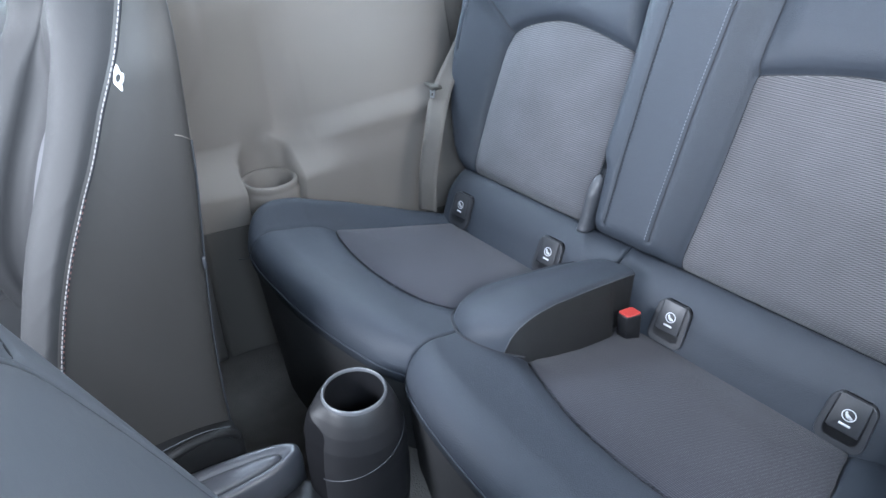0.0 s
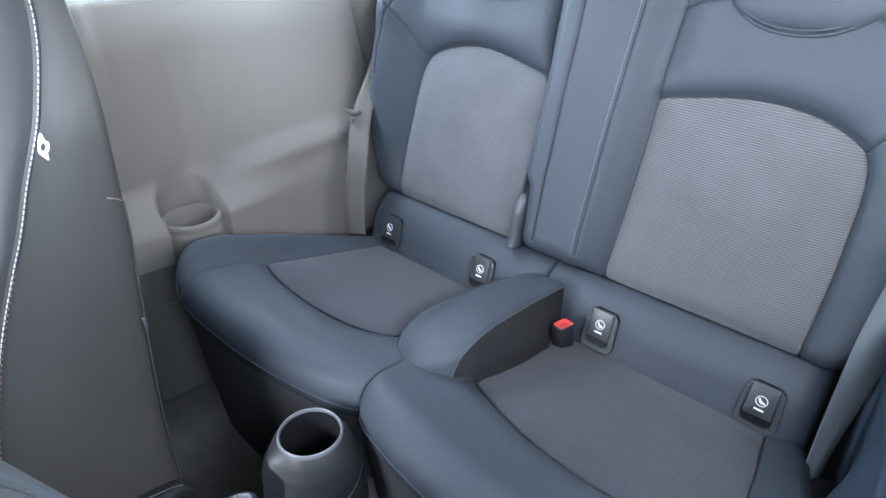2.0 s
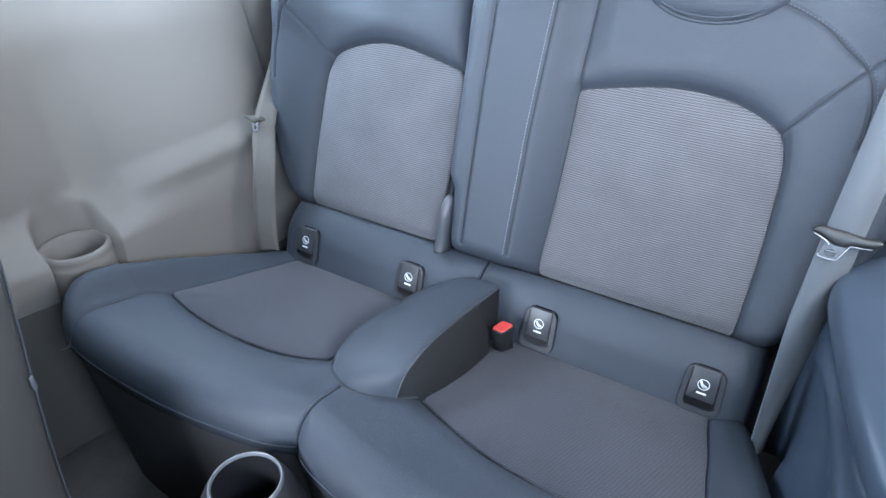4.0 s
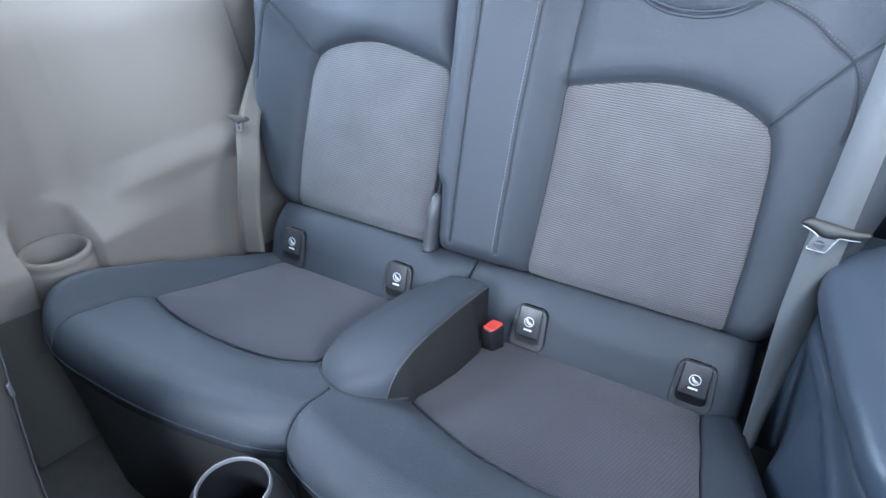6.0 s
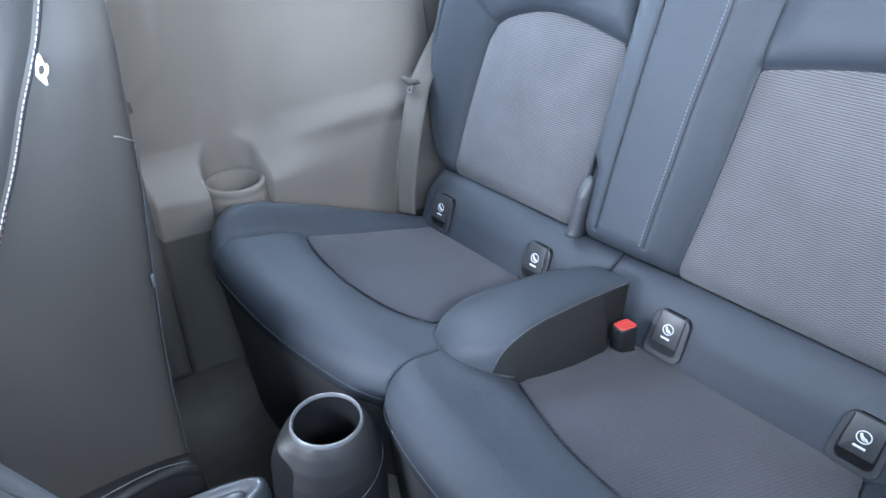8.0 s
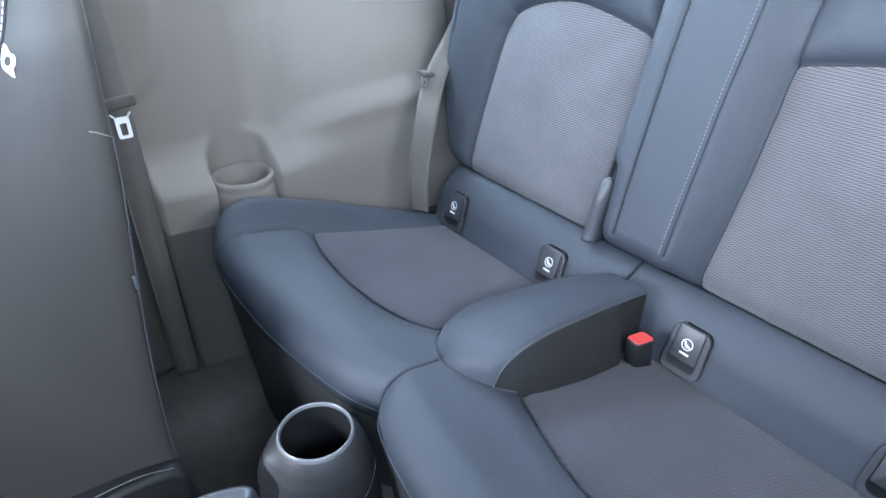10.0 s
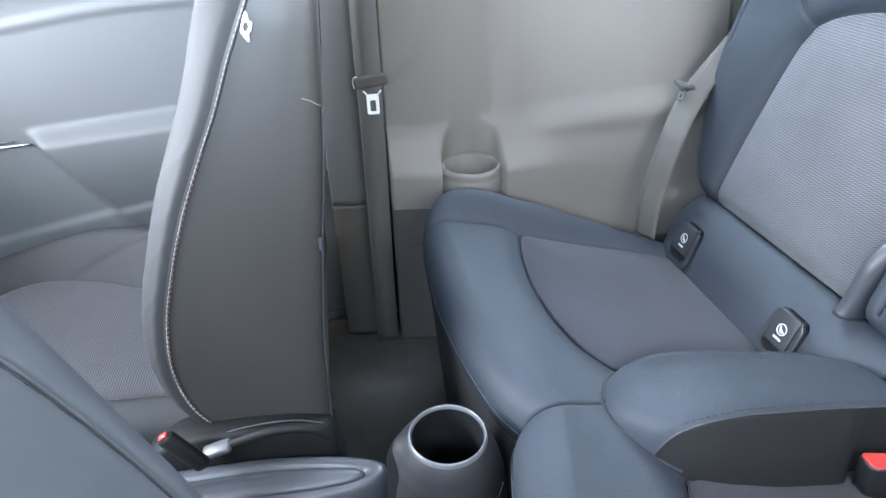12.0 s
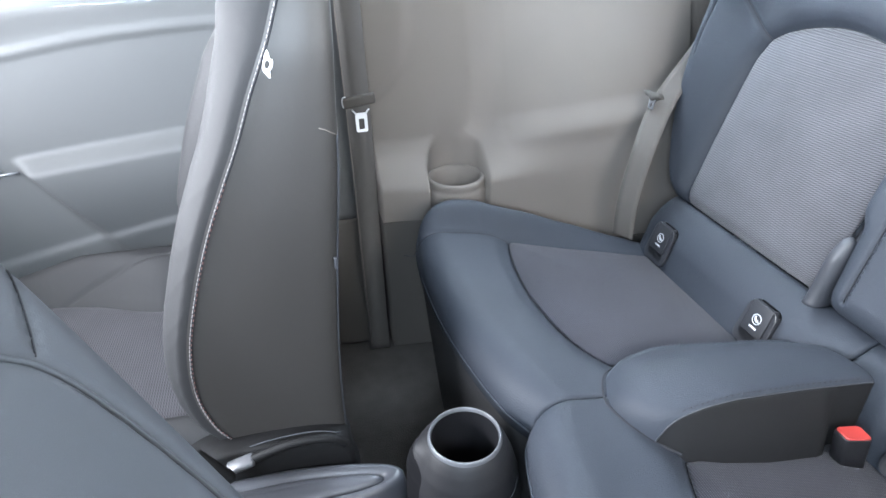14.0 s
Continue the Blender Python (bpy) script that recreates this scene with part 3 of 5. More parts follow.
def seat_back(name, left, label):
    root = thing(name, (-0.35 if left else 0.2, 1.10, 0.45), label, "rear seatback", "rear seatbacks")
    nz, nx = 250, 300
    z0, z1 = 0.437, 1.0
    z = z0 + (z1 - z0) * spread(nz)
    xa = -table(z, *OUTER) if left else table(z, *SPLIT) + 0.003 + 0.017 * step(0.585, 0.55, z)
    xb = table(z, *SPLIT) - 0.007 * step(0.585, 0.55, z) if left else table(z, *OUTER)
    s = spread(nx)
    X = xa[None, :] + (xb - xa)[None, :] * s[:, None]
    Z = np.repeat(z[None, :], nx, 0)
    # the stitched centre band stands proud and ends a little higher
    foot = z0 + (0 if left else 0.010) * (1 - step(0.055, 0.105, X))
    Z = foot + (Z - z0) * (z1 - foot) / (z1 - z0)
    loop = curve(INSERT_L if left else INSERT_R, 6, True)
    d = away(X, Z, loop, True)
    inn = within(X, Z, loop)
    h = 0.034 * step(0.455, 0.575, np.abs(X)) + 0.012 * step(0.77, 0.84, Z) * step(0.10, 0.15, np.abs(X))
    if not left:
        h = h + 0.034 * (1 - step(0.040, 0.100, X)) * step(-0.16, -0.08, X)
    h = np.where(inn, -0.008 - 0.3 * np.minimum(d, 0.02), h + 0.010 * (1 - np.exp(-(d / 0.016) ** 2)) - 0.008 * np.exp(-(d / 0.006) ** 2))
    m = -1 if left else 1
    seams = [[(-0.430, 0.742), (-0.482, 0.780), (-0.532, 0.8195), (-0.556, 0.838)],
             [(-0.50, 0.900), (-0.53, 0.865), (-0.551, 0.832), (-0.567, 0.793), (-0.573, 0.740), (-0.566, 0.690)]] if left else \
            [[(0.421, 0.747), (0.454, 0.789), (0.478, 0.817), (0.501, 0.843), (0.530, 0.871), (0.56, 0.895)],
             [(0.32, 0.930), (0.383, 0.914), (0.436, 0.891), (0.469, 0.867), (0.500, 0.842), (0.516, 0.806), (0.521, 0.772), (0.519, 0.745)]]
    if not left:
        seams += [[(-0.071, 1.0), (-0.064, 0.869), (-0.056, 0.685), (-0.043, 0.470)], [(0.047, 1.0), (0.047, 0.877), (0.046, 0.70), (0.052, 0.472)], [(0.103, 0.762), (0.104, 0.85), (0.105, 0.93), (0.106, 1.0)], [(0.105, 0.905), (0.13, 0.915), (0.16, 0.922), (0.19, 0.928)]]
    lines = [curve(q, 10) for q in seams]
    for q in lines:
        h = h - 0.0036 * np.exp(-(away(X, Z, q) / 0.0036) ** 2)
    # the wing panel stands a little proud of the shoulder along the slanting seam
    (ax, az), (bx, bz) = seams[0][0], seams[0][2]
    under = step(0.001, -0.002, ((Z - az) * abs(bx - ax) - (X * m - abs(ax)) * (bz - az)) / math.hypot(bx - ax, bz - az)) * (X * m > 0.40) * (Z > 0.70)
    h = h + 0.0042 * under * np.exp(-(away(X, Z, lines[0]) / 0.022) ** 2)
    e = np.minimum(X - xa[None, :], xb[None, :] - X)
    h = h + round_off(e, 0.030) + round_off(np.maximum(X - xa[None, :] if left else xb[None, :] - X, 0), 0.055) * 0.7 + round_off(np.minimum(Z - foot, z1 - Z), 0.034)
    h = h + 0.0012 * np.sin(X * 31 + Z * 17) * np.sin(Z * 23 - X * 11)
    v, f = sheet(X, Z, h, place_back, 0.09)
    link("cover", v, f, LEATHER, root)
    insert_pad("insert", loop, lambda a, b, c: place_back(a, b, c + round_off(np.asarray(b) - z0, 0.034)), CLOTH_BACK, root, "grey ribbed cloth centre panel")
    # thin threads beside the seams
    def lift(a, b):
        i = int(np.argmin(np.abs(X[:, nz // 2] - a)))
        zc = Z[i]
        j = min(nz - 2, max(0, int(np.searchsorted(zc, b)) - 1))
        k = (b - zc[j]) / (zc[j + 1] - zc[j])
        return (1 - k) * np.interp(a, X[:, j], h[:, j]) + k * np.interp(a, X[:, j + 1], h[:, j + 1])
    from_h = lambda q, off: np.array([place_back(a + off, b, lift(a + off, min(b, z1)) + 0.0006) for a, b in q])
    nrm = (0, -0.945, 0.326)
    if not left:
        stitches("stitching", from_h(lines[3], -0.006), nrm, THREAD, root, 0.0042, 0.0018, 0.0009, "pale grey seam stitching")
        stitches("stitching", from_h(lines[2], 0.005), nrm, SEAM, root, 0.004, 0.003, 0.001)
    stitches("stitching", from_h(lines[1], 0.006 * m), nrm, THREAD_SLATE, root, 0.0032, 0.0030, 0.0009)
    for q in lines + [np.vstack([loop, loop[:1]])]:
        v, f = tube(from_h(q, 0) + np.array(nrm) * 0.0003, 0.0009, 5)
        link("seam", v, f, SEAM, root)
    # headrest at the top edge, low and rounded
    cx = m * 0.279
    rows = []
    for k, zz in enumerate(np.linspace(0.883, 1.10, 26)):
        t = (zz - 0.883) / 0.217
        half = 0.110 * math.sqrt(max(0.0, 1 - (1 - min(1, t * 3.2)) ** 2)) ** 0.8 * (1 - 0.15 * max(0, t - 0.75) * 4) + 0.004
        th = 0.034 * math.sqrt(max(0.02, 1 - (1 - min(1, t * 4)) ** 2)) * (1 if t < 0.9 else 1 - (t - 0.9) * 6)
        w = np.linspace(0, 2 * math.pi, 48, endpoint=False)
        ce, se = np.cos(w), np.sin(w)
        px = cx + half * np.sign(ce) * np.abs(ce) ** 0.6
        ph = 0.012 + th * np.sign(se) * np.abs(se) ** 0.7
        rows.append(place_back(px, np.full(48, zz), ph))
    v, f = stack(rows, True, True)
    hr = link("headrest", v, f, LEATHER, root, "low rounded headrest sunk into the seatback")
    rim = [(cx + 0.113 * math.cos(a), 1.0 + 0.116 * math.sin(a)) for a in np.linspace(math.pi + 0.25, 2 * math.pi - 0.25, 40)]
    rim = [(cx + (a - cx) * 1.0, 0.8815 + (b - 0.884) * (0.55 + 0.45 * (b - 0.884) / 0.116)) for a, b in rim]
    for lift, r in ((0.0245, 0.0030), (0.0310, 0.0024)):
        v, f = tube(np.array([place_back(np.array(a), np.array(b + (lift - 0.0245) * 0.9), np.array(lift)) for a, b in rim]), r, 8)
        link("piping", v, f, LEATHER, hr, "double piping under the headrest")
    return root


seat_back("rear_seatback", True, "dark slate leatherette rear seatback with grey ribbed cloth centre")
seat_back("rear_seatback", False, "dark slate leatherette rear seatback with stitched centre band")


def seat_cushion(left):
    label = "dark slate leatherette rear seat cushion with woven grey cloth centre"
    root = thing("rear_seat_cushion", (-0.3 if left else 0.3, 0.76, 0.1), label, "seat cushion", "rear seat cushions")
    nx, ny = 300, 220
    xs = (-0.612, -0.0425) if left else (-0.0415, 0.612)
    x = xs[0] + (xs[1] - xs[0]) * spread(nx)
    front = ([-0.62, -0.60, -0.575, -0.55, -0.50, -0.43, -0.30, -0.18, -0.09, -0.042], [0.605, 0.572, 0.545, 0.530, 0.521, 0.517, 0.517, 0.532, 0.553, 0.578]) if left else \
            ([-0.042, -0.01, 0.06, 0.13, 0.20, 0.30, 0.43, 0.50, 0.55, 0.575, 0.60, 0.62], [0.578, 0.556, 0.538, 0.528, 0.522, 0.517, 0.517, 0.521, 0.530, 0.545, 0.572, 0.605])
    yf = table(x, *front)
    t = np.linspace(0, 1, ny) ** 1.25
    Y = yf[:, None] + (1.005 - yf)[:, None] * t[None, :]
    X = np.repeat(x[:, None], ny, 1)
    m = -1 if left else 1
    side = table(Y, [0.45, 0.50, 0.58, 0.65, 0.75, 0.846, 0.943, 1.03], [0.578, 0.582, 0.588, 0.582, 0.563, 0.543, 0.525, 0.505])
    X = X - m * np.clip((np.abs(X) - 0.30) / 0.312, 0, 1) * (0.612 - side) * (np.sign(X) == m)
    ax = np.abs(X)
    half = [(0.446, 0.992), (0.451, 0.95), (0.460, 0.893), (0.468, 0.82), (0.481, 0.74), (0.486, 0.713), (0.476, 0.704), (0.44, 0.694), (0.397, 0.685), (0.34, 0.678), (0.287, 0.676), (0.217, 0.683), (0.159, 0.698)]
    tip = [(-0.118, 0.722), (-0.112, 0.732), (-0.112, 0.764), (-0.112, 0.86), (-0.112, 0.990)] if left else [(0.076, 0.729), (0.070, 0.737), (0.068, 0.764), (0.068, 0.86), (0.068, 0.990)]
    loop = curve([(m * a, b) for a, b in half] + tip + [(m * 0.2, 1.0), (m * 0.36, 1.0), (m * 0.436, 1.0)], 6, True)
    d = away(X, Y, loop, True)
    inn = within(X, Y, loop)
    h = np.where(inn, -0.009 - 0.3 * np.minimum(d, 0.02), 0.008 * (1 - np.exp(-(d / 0.020) ** 2)) - 0.0055 * np.exp(-(d / 0.0042) ** 2))
    h = h + np.where(inn, 0, step(0, 0.055, ax - np.interp(Y, [0.5, 0.661, 0.712, 0.82, 0.94, 1.0], [0.508, 0.501, 0.488, 0.472, 0.456, 0.448])) * np.interp(Y, [0.5, 0.58, 0.66, 0.784, 0.95, 1.0], [0.030, 0.042, 0.046, 0.032, 0.006, 0.0]))
    seam = curve([(m * 0.510, 0.50), (m * 0.507, 0.60), (m * 0.503, 0.661), (m * 0.486, 0.712)], 8)
    h = h - 0.004 * np.exp(-(away(X, Y, seam) / 0.0035) ** 2)
    h = h + 0.0014 * np.sin(X * 19 + Y * 27) * np.sin(Y * 31 - X * 13)
    h = h + round_off(Y - yf[:, None], 0.062) * 0.95 + round_off(np.maximum(xs[1] - X if left else X - xs[0], 0), 0.0055)
    h = h + round_off(np.maximum(side - m * X, 0), 0.026)
    v, f = sheet(X, Y, h, place_seat, 0.072)
    link("cover", v, f, LEATHER, root)
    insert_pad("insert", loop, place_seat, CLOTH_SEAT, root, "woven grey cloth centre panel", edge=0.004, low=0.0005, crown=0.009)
    for q in (seam, loop):
        at = np.array([place_seat(a, b, h.ravel()[np.argmin((X - a) ** 2 + (Y - b) ** 2)] + 0.001) for a, b in q])
        v, f = tube(at, 0.0010, 6)
        link("seam", v, f, SEAM, root)
    # piping along the front rim
    k = np.arange(2, nx - 2)
    rim = np.stack([X[k, 0], yf[k] - 0.0005, 0.331 + 0.2146 * (0.992 - yf[k]) + h[k, 0] - 0.004], 1)
    v, f = tube(rim, 0.0016, 6)
    link("piping", v, f, LEATHER, root, "thin piping along the front edge")
    # pale piping along the outer side
    io = 0 if left else nx - 1
    j = np.arange(30, ny - 6)
    rim = np.stack([X[io, j] + m * 0.0006, Y[io, j], 0.331 + 0.2146 * (0.992 - Y[io, j]) + h[io, j] - 0.002], 1)
    v, f = tube(rim, 0.0011, 6)
    link("side_piping", v, f, LEATHER_GREY, root, "pale piping along the outer side")
    # carpeted box under the cushion
    x = X[:, 60] * 0.99
    lo = np.stack([x, yf + 0.035, np.full(nx, 0.02)], 1)
    hi = np.stack([x, yf + 0.003, 0.331 + 0.2146 * (0.992 - yf) - 0.066], 1)
    back = np.array([(1.0, 0.3), (1.0, 0.02)])
    rows = [lo, hi] + [np.stack([x, np.full(nx, b), np.full(nx, c)], 1) for b, c in back]
    P = np.array(rows)
    v, f = grid(P, True, False)
    f = [tuple(q) for q in f] + [(0, nx, 2 * nx, 3 * nx), (nx - 1, 2 * nx - 1, 3 * nx - 1, 4 * nx - 1)]
    link("base", v, f, LEATHER_DARK, root, "black covered seat base", smooth=False)
    return root


seat_cushion(True)
seat_cushion(False)


def centre_bolster():
    root = thing("centre_bolster", (-0.015, 0.85, 0.36), "slate leatherette bolster with piped edge between the seats", "bolster")
    ys = np.concatenate([[0.6748, 0.676, 0.678, 0.681, 0.685, 0.690, 0.695, 0.7005, 0.706, 0.712, 0.719, 0.727], np.linspace(0.738, 0.985, 24), [0.993, 0.998, 1.001]])
    top, side, seam, foot_l, foot_r = [], [], [], [], []
    at = lambda xs, zs, y: float(np.interp(y, xs, zs))
    for y in ys:
        base = 0.331 + 0.2146 * (0.992 - y) - 0.014
        xl = at([0.6748, 0.676, 0.684, 0.695, 0.707, 0.73, 0.78, 0.86, 0.95, 1.0], [-0.031, -0.038, -0.062, -0.078, -0.089, -0.103, -0.114, -0.110, -0.098, -0.088], y)
        xr = at([0.6748, 0.676, 0.684, 0.700, 0.728, 0.78, 0.84, 0.93, 0.94, 1.0], [-0.026, -0.015, 0.012, 0.040, 0.066, 0.080, 0.087, 0.086, 0.066, 0.060], y)
        xs = min(at([0.700, 0.705, 0.72, 0.745, 0.90, 1.0], [0.040, 0.0435, 0.047, 0.050, 0.052, 0.060], y), xr)
        zr = at([0.6748, 0.695, 0.700, 0.7055, 0.711, 0.721, 0.733, 0.745, 0.764, 0.80, 0.90, 0.985, 1.005], [0.386, 0.385, 0.392, 0.413, 0.426, 0.440, 0.447, 0.452, 0.455, 0.456, 0.446, 0.440, 0.437], y)
        zc = at([0.6748, 0.676, 0.68, 0.685, 0.69, 0.70, 0.72, 0.75, 0.80, 0.9, 0.985, 1.005], [0.386, 0.397, 0.410, 0.421, 0.428, 0.437, 0.447, 0.454, 0.458, 0.450, 0.443, 0.440], y)
        zl = at([0.6748, 0.678, 0.684, 0.70, 0.72, 0.75, 0.806, 0.90, 0.985, 1.005], [0.386, 0.392, 0.398, 0.408, 0.414, 0.418, 0.416, 0.406, 0.399, 0.396], y)
        w = xs - xl
        pts = [(xl, base), (xl + 0.015 * w, base + 0.55 * (zl - base)), (xl + 0.07 * w, zl - 0.002), (xl + 0.13 * w, zl + 0.002), (xl + 0.4 * w, zl + 0.55 * (zc - zl) + 0.004), (xl + 0.70 * w, zl + 0.93 * (zc - zl) + 0.001), (xl + 0.93 * w, zr + 0.72 * (zc - zr) + 0.001), (xs, zr - 0.002)]
        c = curve(pts, 5)
        top.append(np.column_stack([c[:, 0], np.full(len(c), y), c[:, 1]]))
        foot = base + 0.0215
        foot_l.append((xl + 0.001, y, foot))
        if y < 0.735:
            foot_r.append((xr, y, foot))
        if y > 0.70:
            seam.append((xs + 0.0008, y, zr - 0.0015))
            c = curve([(xs, zr - 0.002), (xs + 0.18 * (xr - xs), zr - 0.06 * (zr - base)), (xs + 0.75 * (xr - xs), base + 0.5 * (zr - base)), (xr, base)], 5)
            side.append(np.column_stack([c[:, 0], np.full(len(c), y), c[:, 1]]))
    v, f = grid(np.array(top))
    k = top[0].shape[0]
    f = [tuple(q) for q in f] + [tuple(range(len(v) - k, len(v)))]
    link("top_cover", v, f, LEATHER, root)
    # side turned from the light, its shade painted with near-black leather
    v, f = grid(np.array(side))
    k = side[0].shape[0]
    f = [tuple(q) for q in f] + [tuple(range(len(v) - k, len(v)))]
    link("side_cover", v, f, LEATHER_SHADED, root, "leatherette side, darkened for its shade")
    v, f = tube(seam[:-1], 0.0010, 6)
    link("piping", v, f, COVER, root, "paler piped seam")
    v, f = tube(curve(foot_l[30::-3] + foot_r[1::2], 6), 0.0017, 6)
    link("foot_seam", v, f, SEAM, root, "dark seam round the foot")
    q = np.array([r[11] for r in top[11:-3]]) + np.array((0, 0, 0.0004))
    stitches("stitching", q, (-0.3, 0, 0.95), SEAM, root, 0.004, 0.003, 0.001)
    q = np.array([r[-4] for r in top[11:-3]]) + np.array((0, 0, 0.0002))
    stitches("stitching", q, (0.1, 0, 0.99), SEAM, root, 0.004, 0.004, 0.0007)
    return root


centre_bolster()

# rear lower band that carries the anchor covers
root = thing("seat_base_band", (0, 1.04, 0.3), "dark slate leatherette band under the seatbacks", "seat trim")
BAND = curve([(0.990, 0.27), (0.989, 0.31), (0.993, 0.335), (1.002, 0.365), (1.009, 0.387), (1.018, 0.404), (1.030, 0.420), (1.044, 0.433), (1.058, 0.4405), (1.068, 0.441), (1.079, 0.434), (1.10, 0.410)], 5)
for a, b in ((-0.502, 0.0035), (0.0045, 0.502)):
    xs = a + (b - a) * spread(150, 0.5)
    rows = []
    for xx in xs:
        end = min(xx - a, b - xx)
        outer = (xx - a) if a < -0.1 else (b - xx)
        drop = -round_off(np.array(end), 0.008) - round_off(np.array(outer), 0.045) * 0.9
        dent = sum(0.005 * np.exp(-((xx - c) / 0.052) ** 2) for c in (-0.42, -0.14, 0.14, 0.42))
        fall = np.exp(-((BAND[:, 1] - 0.385) / 0.045) ** 2)
        y = BAND[:, 0] + drop + dent * fall * 0.55
        zz = BAND[:, 1] - drop * 0.5 * step(0.38, 0.435, BAND[:, 1])
        lean = 0.16 * np.exp(-((xx - 0.004) / 0.05) ** 2) * np.minimum(BAND[:, 1] - 0.432, 0)
        rows.append(np.column_stack([xx + lean, y, zz]))
    v, f = grid(np.array(rows))
    k = len(BAND)
    link("cover", v, [tuple(q) for q in f] + [tuple(range(k))[::-1], tuple(range(len(v) - k, len(v)))], LEATHER, root)


def anchor_cover():
    root = thing("anchor_cover", (0, 0, 0), "black plastic child seat anchor cover with white print", "anchor cover", "anchor covers on the seat band")
    outer = rrect(0.068, 0.080, 0.016, 6, 0.14) + (0, -0.0025)
    # shallow black plate in place of the shaded depth behind the flap
    v, f = stack([raised(outer, -0.012), raised(outer, 0.0012), raised(outer * 0.97, 0.0022)], True, True)
    link("slot", v, f, BLACK, root, "black plate painted for the shade under the flap")
    # cheeks and lower lip in one horseshoe round the flap
    hw = lambda y: 0.0228 - 0.045 * (y + 0.03)
    shoe = [tuple(p) for p in outer[:14]] + [(hw(0.0375), 0.0375), (hw(-0.020), -0.020), (hw(-0.026) - 0.001, -0.026), (hw(-0.03) - 0.006, -0.0305), (-hw(-0.03) + 0.006, -0.0305), (-hw(-0.026) + 0.001, -0.026), (-hw(-0.020), -0.020), (-hw(0.0375), 0.0375)] + [tuple(p) for p in outer[14:]]
    shoe = [p for p in shoe if not (abs(p[0]) < hw(p[1]) - 1e-4 and p[1] > 0.030)]
    bm = bmesh.new()
    face = bm.faces.new([bm.verts.new((a, b, -0.003)) for a, b in shoe])
    up_face = bmesh.ops.extrude_face_region(bm, geom=[face])
    bmesh.ops.translate(bm, vec=(0, 0, 0.0095), verts=[q for q in up_face["geom"] if isinstance(q, bmesh.types.BMVert)])
    rim = [e for e in bm.edges if all(q.co.z > 0.006 for q in e.verts)]
    bmesh.ops.bevel(bm, geom=rim, offset=0.0018, segments=2, affect="EDGES", profile=0.5)
    part("frame", bm, ANCHOR, root, smooth=False)
    flap = np.array([(a * (1 - 0.045 * (b + 0.018) / 0.0436), b + 0.0098) for a, b in rrect(0.0436, 0.0552, 0.003, 4)])
    c = flap.mean(0)
    v, f = stack([raised(flap, -0.004), raised(flap, 0.0066), raised(c + (flap - c) * 0.985, 0.0078), raised(c + (flap - c) * 0.95, 0.0082)], True, True)
    fl = link("flap", v, f, ANCHOR, root, "hinged black flap")
    w = np.linspace(0, 2 * math.pi, 32, endpoint=False)
    dot = lambda r, z: np.column_stack([r * np.cos(w), 0.010 + r * np.sin(w), np.full(32, z)])
    v, f = stack([dot(0.0092, 0.0080), dot(0.0092, 0.0087), dot(0.0078, 0.0087), dot(0.0078, 0.0080)], False, False)
    link("print", v, f, PRINT, fl, "white round pictogram")
    blob = curve([(-0.0055, 0.013), (-0.003, 0.0145), (-0.001, 0.011), (0.0045, 0.0085), (0.0058, 0.006), (0.001, 0.0045), (-0.003, 0.007)], 5, True)
    v, f = stack([raised(blob, 0.0080), raised(blob, 0.0087)], False, True)
    link("print", v, f, PRINT, fl)
    part("print", box_bm((0, -0.0055, 0.0083), (0.0150, 0.0034, 0.001), 0), PRINT, fl, "white bar of small print")
    return root


up = Vector((0, 0.287, 0.958))
turn = Matrix(((1, 0, 0), (0, up.y, -up.z), (0, up.z, up.y))).to_4x4()
first = anchor_cover()
for k, xx in enumerate((-0.418, -0.142, 0.142, 0.426)):
    m = Matrix.Translation((xx, 1.0060, 0.373 if k == 3 else 0.376)) @ turn
    if k:
        copy_thing(first, m)
for c in [first]:
    c.matrix_basis = Matrix.Translation((-0.418, 1.0060, 0.376)) @ turn

# seatback hinge bracket beside the split
root = thing("hinge_cover", (-0.096, 1.05, 0.45), "dark plastic hinge cover between the seatbacks", "hinge cover")
rows = []
for t in np.linspace(0, 1, 22):
    z = 0.446 + 0.112 * t
    crown = math.sqrt(max(0.012, 1 - max(0.0, (t - 0.45) / 0.552) ** 3))
    w = np.linspace(0, 2 * math.pi, 28, endpoint=False)
    ce, se = np.cos(w), np.sin(w)
    front = float(np.interp(t, [0, 0.08, 0.3, 0.7, 1], [0.026, 0.023, 0.021, 0.021, 0.014]))
    rows.append(np.column_stack([-0.0935 + 0.006 * t + (0.0145 - 0.002 * t) * crown ** 0.6 * np.sign(ce) * np.abs(ce) ** 0.8, 1.054 + 0.10 * (z - 0.448) + front * crown * np.sign(se) * np.abs(se) ** 0.8, np.full(28, z)]))
v, f = stack(rows, True, True)
link("body", v, f, COVER, root)

# rear belt buckle beside the bolster
root = thing("belt_buckle", (0.098, 0.965, 0.35), "black belt buckle with a red release button on the rear seat", "belt buckle")
top = [(0.0815, 0.9305), (0.1045, 0.9305), (0.1125, 0.9620), (0.0880, 0.9625)]


